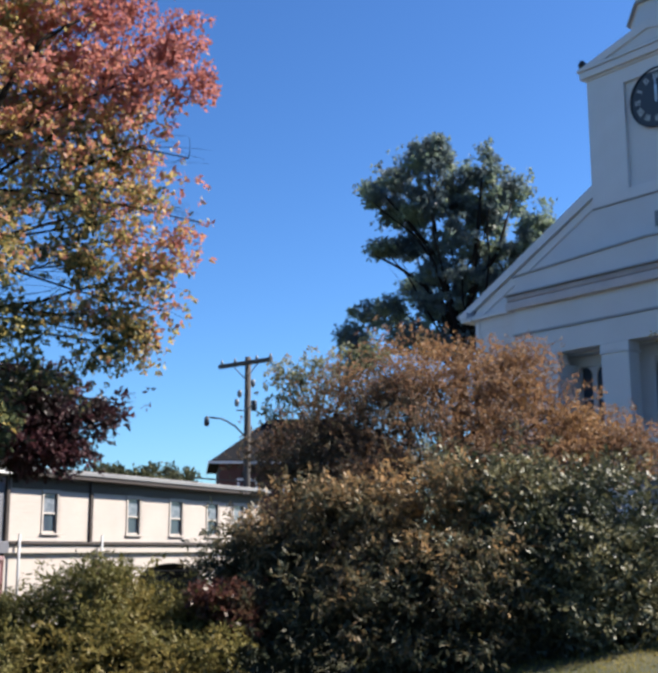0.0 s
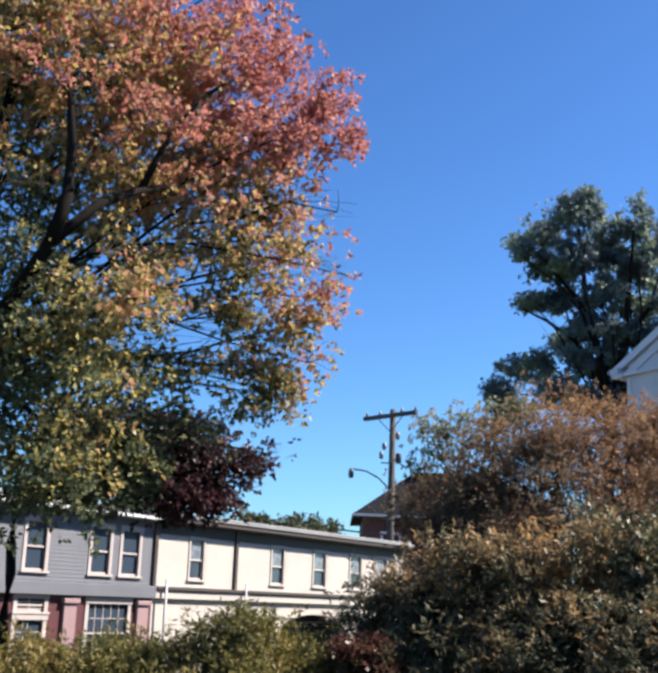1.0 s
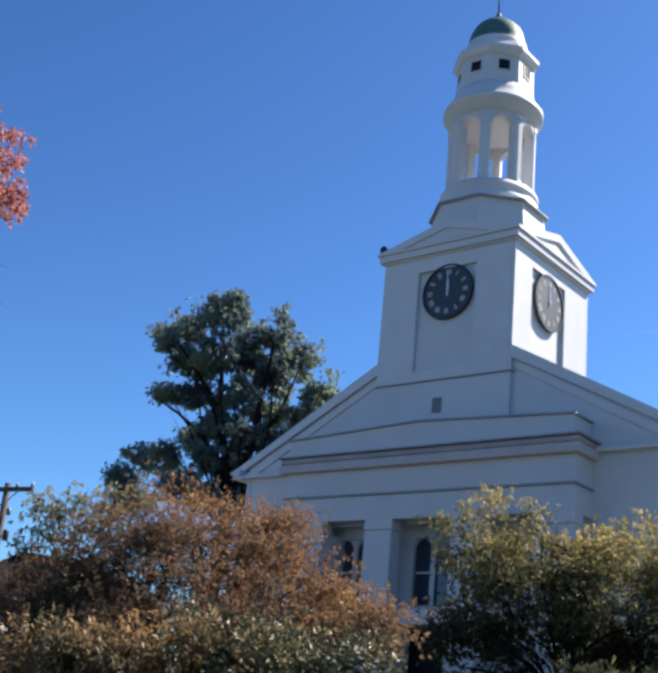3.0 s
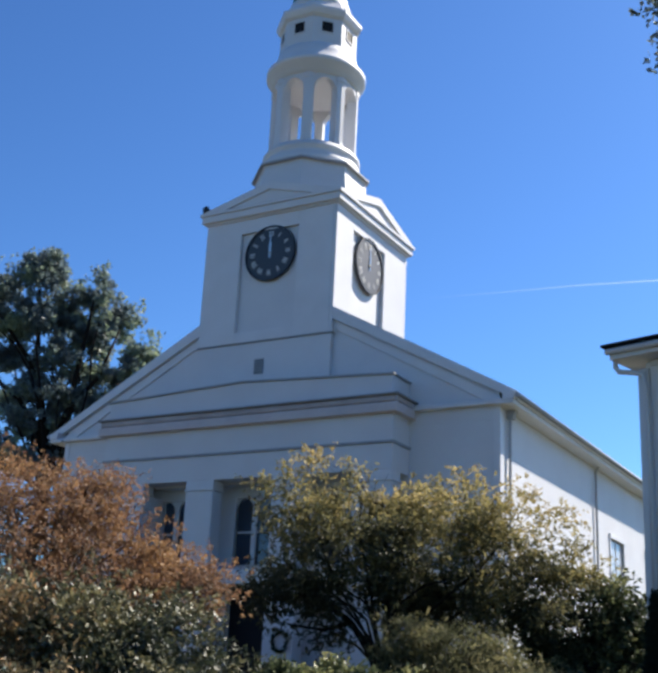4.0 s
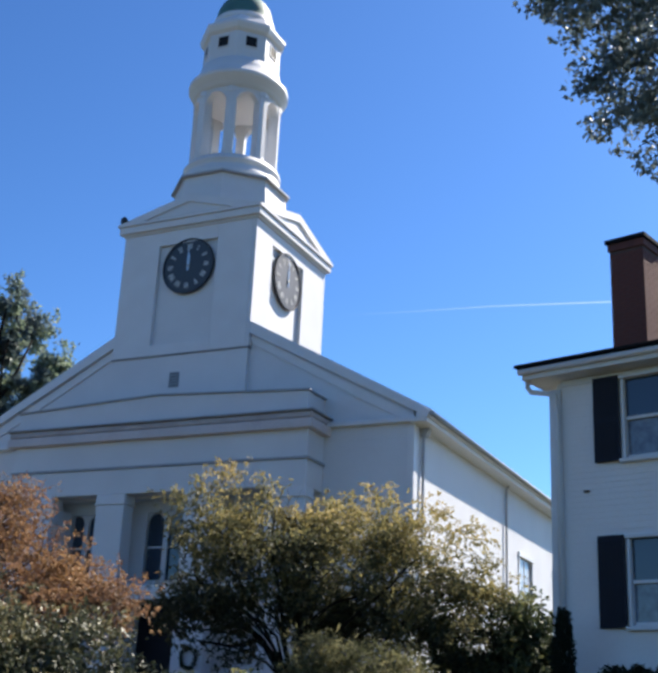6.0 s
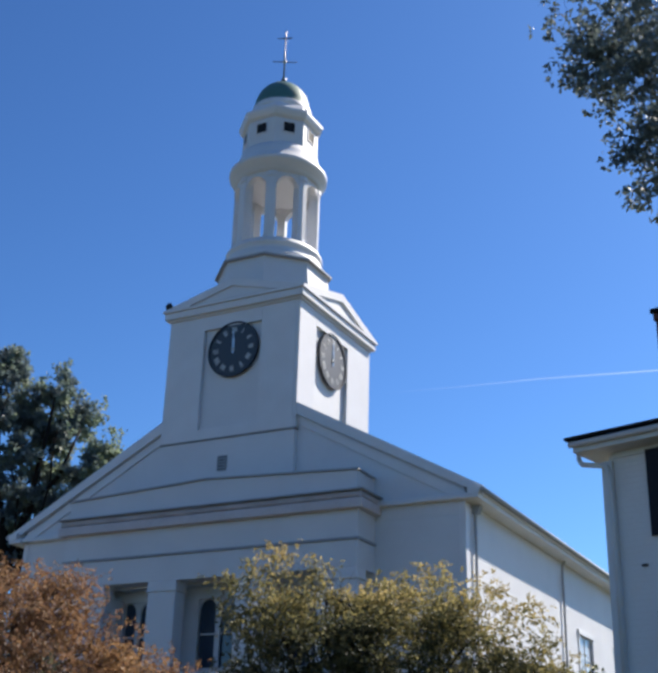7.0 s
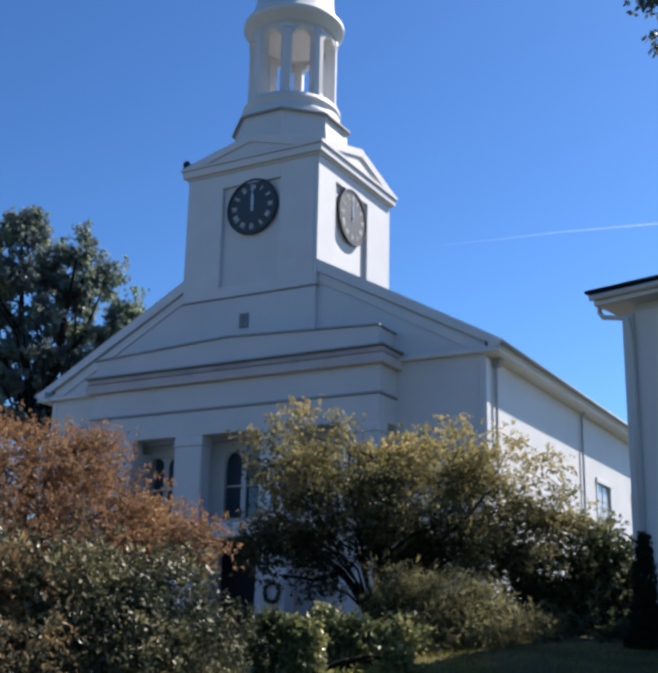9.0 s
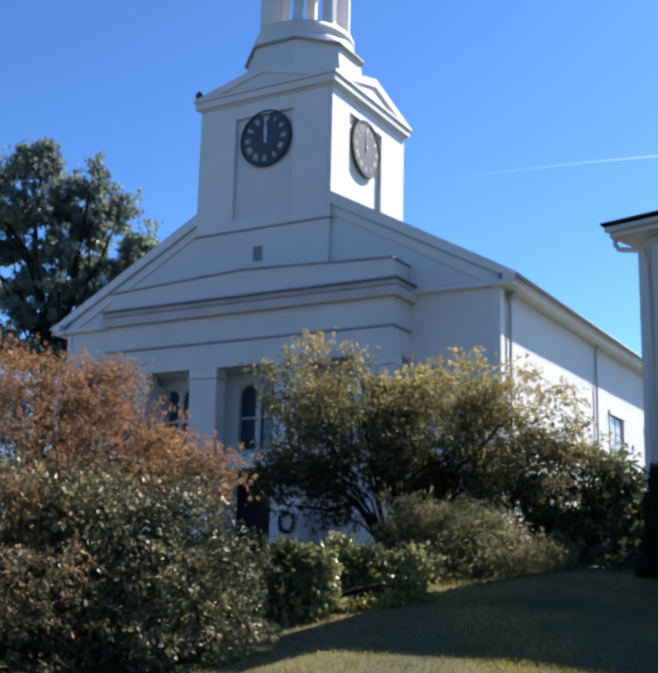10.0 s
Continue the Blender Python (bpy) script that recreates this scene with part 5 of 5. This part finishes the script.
    shrub("shrub", "large glossy dark green shrub with some leaves coloured as glints", -8.5, 15.5, [(-9.6, 1.6, 3.6, 2.4), (-6.0, 0.0, 2.4, 2.2), (-12.6, 2.2, 2.8, 2.2), (-6.4, -1.8, 2.6, 2.0, 0.4), (-9.5, -1.8, 3.4, 2.2, 0.6), (-12.5, -1.4, 3, 2.4, 0.4), (-6.2, -3.2, 2.6, 1.2, 0.6), (-4.9, -2.2, 1.9, 1.6, 0.2), (-10, -3.8, 3.4, 1.4, 0.8)], DARKGREEN, 60000, 0.085, 51, 0.14, 24, 0.45, g, 0.36, mass=6, squash=0.9)
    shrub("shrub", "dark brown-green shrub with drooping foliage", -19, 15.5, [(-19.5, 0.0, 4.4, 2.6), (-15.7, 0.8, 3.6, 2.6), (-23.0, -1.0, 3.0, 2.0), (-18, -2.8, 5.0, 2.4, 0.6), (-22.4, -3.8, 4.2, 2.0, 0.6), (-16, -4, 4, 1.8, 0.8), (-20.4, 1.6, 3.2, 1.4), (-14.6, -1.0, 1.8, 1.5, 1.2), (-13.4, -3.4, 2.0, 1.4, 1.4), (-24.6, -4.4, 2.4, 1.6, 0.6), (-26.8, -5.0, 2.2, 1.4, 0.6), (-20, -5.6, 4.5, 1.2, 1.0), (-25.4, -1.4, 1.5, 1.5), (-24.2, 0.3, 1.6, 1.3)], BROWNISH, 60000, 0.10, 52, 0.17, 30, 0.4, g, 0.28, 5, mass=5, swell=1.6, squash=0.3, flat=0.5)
    shrub("shrub", "low yellow-green shrub beside the street bank", -33, 15, [(-31, -3.4, 3.6, 2.0), (-35, -4.2, 3.8, 2.2), (-28.4, -4.2, 2.6, 1.8), (-38.5, -5.0, 4, 2.2), (-33, -6.0, 6, 2.2, 0.6), (-42.5, -5.2, 4, 2.2)], HEDGE, 70000, 0.088, 53, 0.14, 24, 0.45, g, 0.26, 5, mass=5, swell=1.5, squash=0.4)
    shrub("shrub", "small dark red shrub among the green", -26.3, 14.3, [(-26.4, -2.6, 1.0, 0.9), (-25.6, -3.6, 0.9, 0.9)], leaves("dark_red_leaf", [(0.07, 0.032, 0.03), (0.11, 0.045, 0.035), (0.09, 0.07, 0.04)], 2), 3500, 0.075, 60, 0.13, 24, 0.3, g)
    shrub("shrub", "glossy leafy green shrub at the lawn edge", -1.8, 17.0, [(-2.0, 0.1, 1.2, 1.2), (-0.6, -0.2, 1.0, 1.2), (-2.0, -1.6, 1.3, 1.0), (-0.6, -1.5, 0.9, 0.8)], LEAFY, 10000, 0.09, 63, 0.12, 24, 0.4, g)
    shrub("shrub", "low leafy green shrub at the lawn edge", 2.4, 19.4, [(0.8, 0.3, 1.2, 1.1), (2.6, 0.3, 1.2, 0.9), (4.6, 0.4, 1.2, 0.7), (1.4, -0.8, 1.3, 0.6), (3.4, -0.4, 1.3, 0.6), (5.0, -0.1, 1.0, 0.5)], LEAFY, 12000, 0.10, 54, 0.12, 24, 0.4, g)
    shrub("ground_plant", "low bright green leafy plants along the lawn edge", 2.0, 17.4, [(0.6, -1.9, 0.8, 0.4), (2.0, -1.6, 0.8, 0.45), (3.4, -1.2, 0.8, 0.35), (4.6, -0.9, 0.6, 0.25)], leaves("ground_plant_leaf", [(0.06, 0.085, 0.022), (0.17, 0.19, 0.055), (0.30, 0.29, 0.10)], 2, 0.45, 0.4, vary=0.8), 3000, 0.10, 64, 0.1, 16, 0.3, g)
    shrub("shrub", "feathery grey-green shrub under the crabapple", 7, 20.6, [(6.0, 2.0, 2.2, 1.5), (8.4, 1.4, 2.2, 1.3), (4.8, 1.2, 1.5, 1.0), (10.4, 0.9, 1.6, 0.9), (7.4, 0.2, 3.0, 0.9, 0.3)], FEATHER, 28000, 0.13, 55, 0.15, 28, 0.4, g, 0.14, mass=4, squash=0.5)
    # the last three low clumps are added to darken lawn that lies in shadow
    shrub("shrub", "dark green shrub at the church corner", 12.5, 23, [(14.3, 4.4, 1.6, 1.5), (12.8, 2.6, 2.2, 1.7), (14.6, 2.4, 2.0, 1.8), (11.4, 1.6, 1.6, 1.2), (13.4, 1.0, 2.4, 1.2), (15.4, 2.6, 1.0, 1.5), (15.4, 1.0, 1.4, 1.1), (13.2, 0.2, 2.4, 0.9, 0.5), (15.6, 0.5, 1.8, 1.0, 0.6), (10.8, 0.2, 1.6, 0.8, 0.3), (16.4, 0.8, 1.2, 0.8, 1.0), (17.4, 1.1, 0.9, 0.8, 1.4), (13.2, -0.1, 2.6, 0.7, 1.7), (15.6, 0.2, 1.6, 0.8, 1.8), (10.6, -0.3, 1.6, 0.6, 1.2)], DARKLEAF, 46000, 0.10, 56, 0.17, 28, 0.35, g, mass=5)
    shrub("clipped_conifer", "narrow dark clipped conifer beside the house", 16.2, 19.4, [(16.35, 0.6, 0.85, 1.0), (16.4, 1.6, 0.72, 1.4), (16.4, 3.4, 0.55, 1.2), (16.45, 4.7, 0.36, 0.8), (16.48, 5.3, 0.22, 0.4)], CONIFER, 36000, 0.036, 57, 0.035, 24, 0.6, rough=0)
    shrub("clipped_hedge", "dark clipped hedge under the house window", 22, 17.4, [(18.6 + 0.5 * i, 2.45, 0.45, 0.5) for i in range(20)] + [(18.55 + 0.5 * i, 1.7, 0.5, 0.6) for i in range(20)] + [(18.6 + 0.8 * i, 0.7, 0.7, 0.8) for i in range(13)], CONIFER, 46000, 0.07, 58, 0.06, 24, 0.5, rough=0)
    shrub("shrub", "thin twiggy shrub growing through the clipped hedge", 22.4, 17.0, [(22.2, 4.2, 0.3, 0.35), (22.8, 3.6, 0.4, 0.4), (22.0, 3.4, 0.25, 0.3)], DARKLEAF, 700, 0.09, 62, 0.1, 12, 0.2, g)
    # tree that hangs into the view over the lawn
    D = 12.5
    tree("street_tree", "tree with small leaves, greyed for haze, hanging over the lawn", "tree", (10.5, 8.5, height(10.5, 8.5) - 0.1), 0.25, (10.3, 9.3, 12.0),
         [at(21.5, D, 36.5, 1.2, 0.9), at(18.3, D, 37.5, 0.8, 0.7), at(22.8, D, 32, 0.9, 0.8), at(20.0, D, 32.2, 0.5, 0.5), at(17.2, D, 36.3, 0.4, 0.32), at(18.8, D, 34.2, 0.45, 0.35), at(21.6, D, 29.6, 0.4, 0.35), at(22.2, D, 27.3, 0.24, 0.24), at(19.8, D, 29.7, 0.2, 0.22), at(19.7, D, 31.2, 0.28, 0.28), at(21.1, D, 28.5, 0.3, 0.26), at(15.8, D, 38.4, 0.42, 0.36), at(30, D, 36, 2.2, 1.8), at(17.2, D, 35.2, 0.25, 0.2)],
         STREET, 27500, 0.08, 61, 0.12, 22, 0.25, 5, limb_r=0.018, mass=3)
    # round far trees over the roofs
    for az, w in ((-29.7, 3.0), (-32.2, 1.8)):
        f = polar(az, 92)
        tree("distant_tree", "round dark tree far behind the roofs", "tree", (f.x, f.y, -1.5), 0.3, (f.x, f.y, 4.5), [at(az, 92, 3.2, w, 1.5), at(az - 1, 92, 2.4, w * 0.8, 1.2), at(az + 1, 92, 2.4, w * 0.8, 1.2)], FARLEAF, 14000, 0.35, 71 + int(w), 0.5, 20, 0.4, 3, "far trees")


plant_all()


# ---- grass and sky ----
def grass(n=70000):
    g = np.random.default_rng(9)
    az, d = np.radians(g.uniform(-20, 26, n)), 10 + 10 * g.random(n) ** 0.8
    x, y = np.sin(az) * d, np.cos(az) * d
    z = np.array([height(a, b) for a, b in zip(x, y)]) - 0.02
    h, w, t = 0.035 + 0.045 * g.random(n), 0.006 + 0.006 * g.random(n), g.uniform(0, 6.3, n)
    lean = g.normal(size=(n, 2)) * 0.025
    a = np.stack([x - np.cos(t) * w, y - np.sin(t) * w, z], 1)
    b = np.stack([x + np.cos(t) * w, y + np.sin(t) * w, z], 1)
    c = np.stack([x + lean[:, 0], y + lean[:, 1], z + h], 1)
    v = np.stack([a, b, c], 1).reshape(-1, 3)
    me = bpy.data.meshes.new("grass")
    me.vertices.add(len(v))
    me.vertices.foreach_set("co", v.ravel())
    me.loops.add(len(v))
    me.loops.foreach_set("vertex_index", np.arange(len(v)))
    me.polygons.add(n)
    me.polygons.foreach_set("loop_start", np.arange(0, len(v), 3))
    me.update(calc_edges=True)
    me.materials.append(leaves("grass_blade", [(0.104, 0.113, 0.0247), (0.208, 0.186, 0.0468), (0.344, 0.275, 0.0828)], 0.7, 0.6, 0.45))
    tagged(new("grass", me), "short yellow-green lawn grass", "grass", kind="stuff")


grass()


def contrail():
    """A thin white vapour trail far off, thinner and fainter at its old end."""
    m = bpy.data.materials.new("vapour")
    m.use_nodes = True
    n, l = m.node_tree.nodes, m.node_tree.links
    b = n["Principled BSDF"]
    b.inputs["Base Color"].default_value, b.inputs["Roughness"].default_value = (0.9, 0.9, 0.9, 1), 1.0
    tr, mx, co, sx, mr = n.new("ShaderNodeBsdfTransparent"), n.new("ShaderNodeMixShader"), n.new("ShaderNodeTexCoord"), n.new("ShaderNodeSeparateXYZ"), n.new("ShaderNodeMapRange")
    l.new(co.outputs["Generated"], sx.inputs[0]), l.new(sx.outputs["X"], mr.inputs["Value"])
    mr.inputs["To Min"].default_value, mr.inputs["To Max"].default_value = 0.0, 0.062
    mr.inputs["From Max"].default_value = 0.6
    tl, half = n.new("ShaderNodeBsdfTranslucent"), n.new("ShaderNodeMixShader")
    tl.inputs["Color"].default_value, half.inputs[0].default_value = (0.95, 0.95, 0.95, 1), 0.8
    l.new(b.outputs[0], half.inputs[1]), l.new(tl.outputs[0], half.inputs[2])
    l.new(mr.outputs[0], mx.inputs[0]), l.new(tr.outputs[0], mx.inputs[1]), l.new(half.outputs[0], mx.inputs[2])
    l.new(mx.outputs[0], n["Material Output"].inputs["Surface"])
    pts = [polar(a, 3000, 1.6 + 3000 * math.tan(radians(e))) for a, e in ((4.5, 20.05), (9, 20.42), (13, 20.7), (19, 20.78), (27, 20.6))]
    ob = link("contrail", tube(pts, [1.6, 2.1, 2.6, 2.8, 3.0], 8), m)
    ob.visible_shadow = False
    tagged(ob, "thin white vapour trail across the blue sky", "contrail", kind="structure")


contrail()
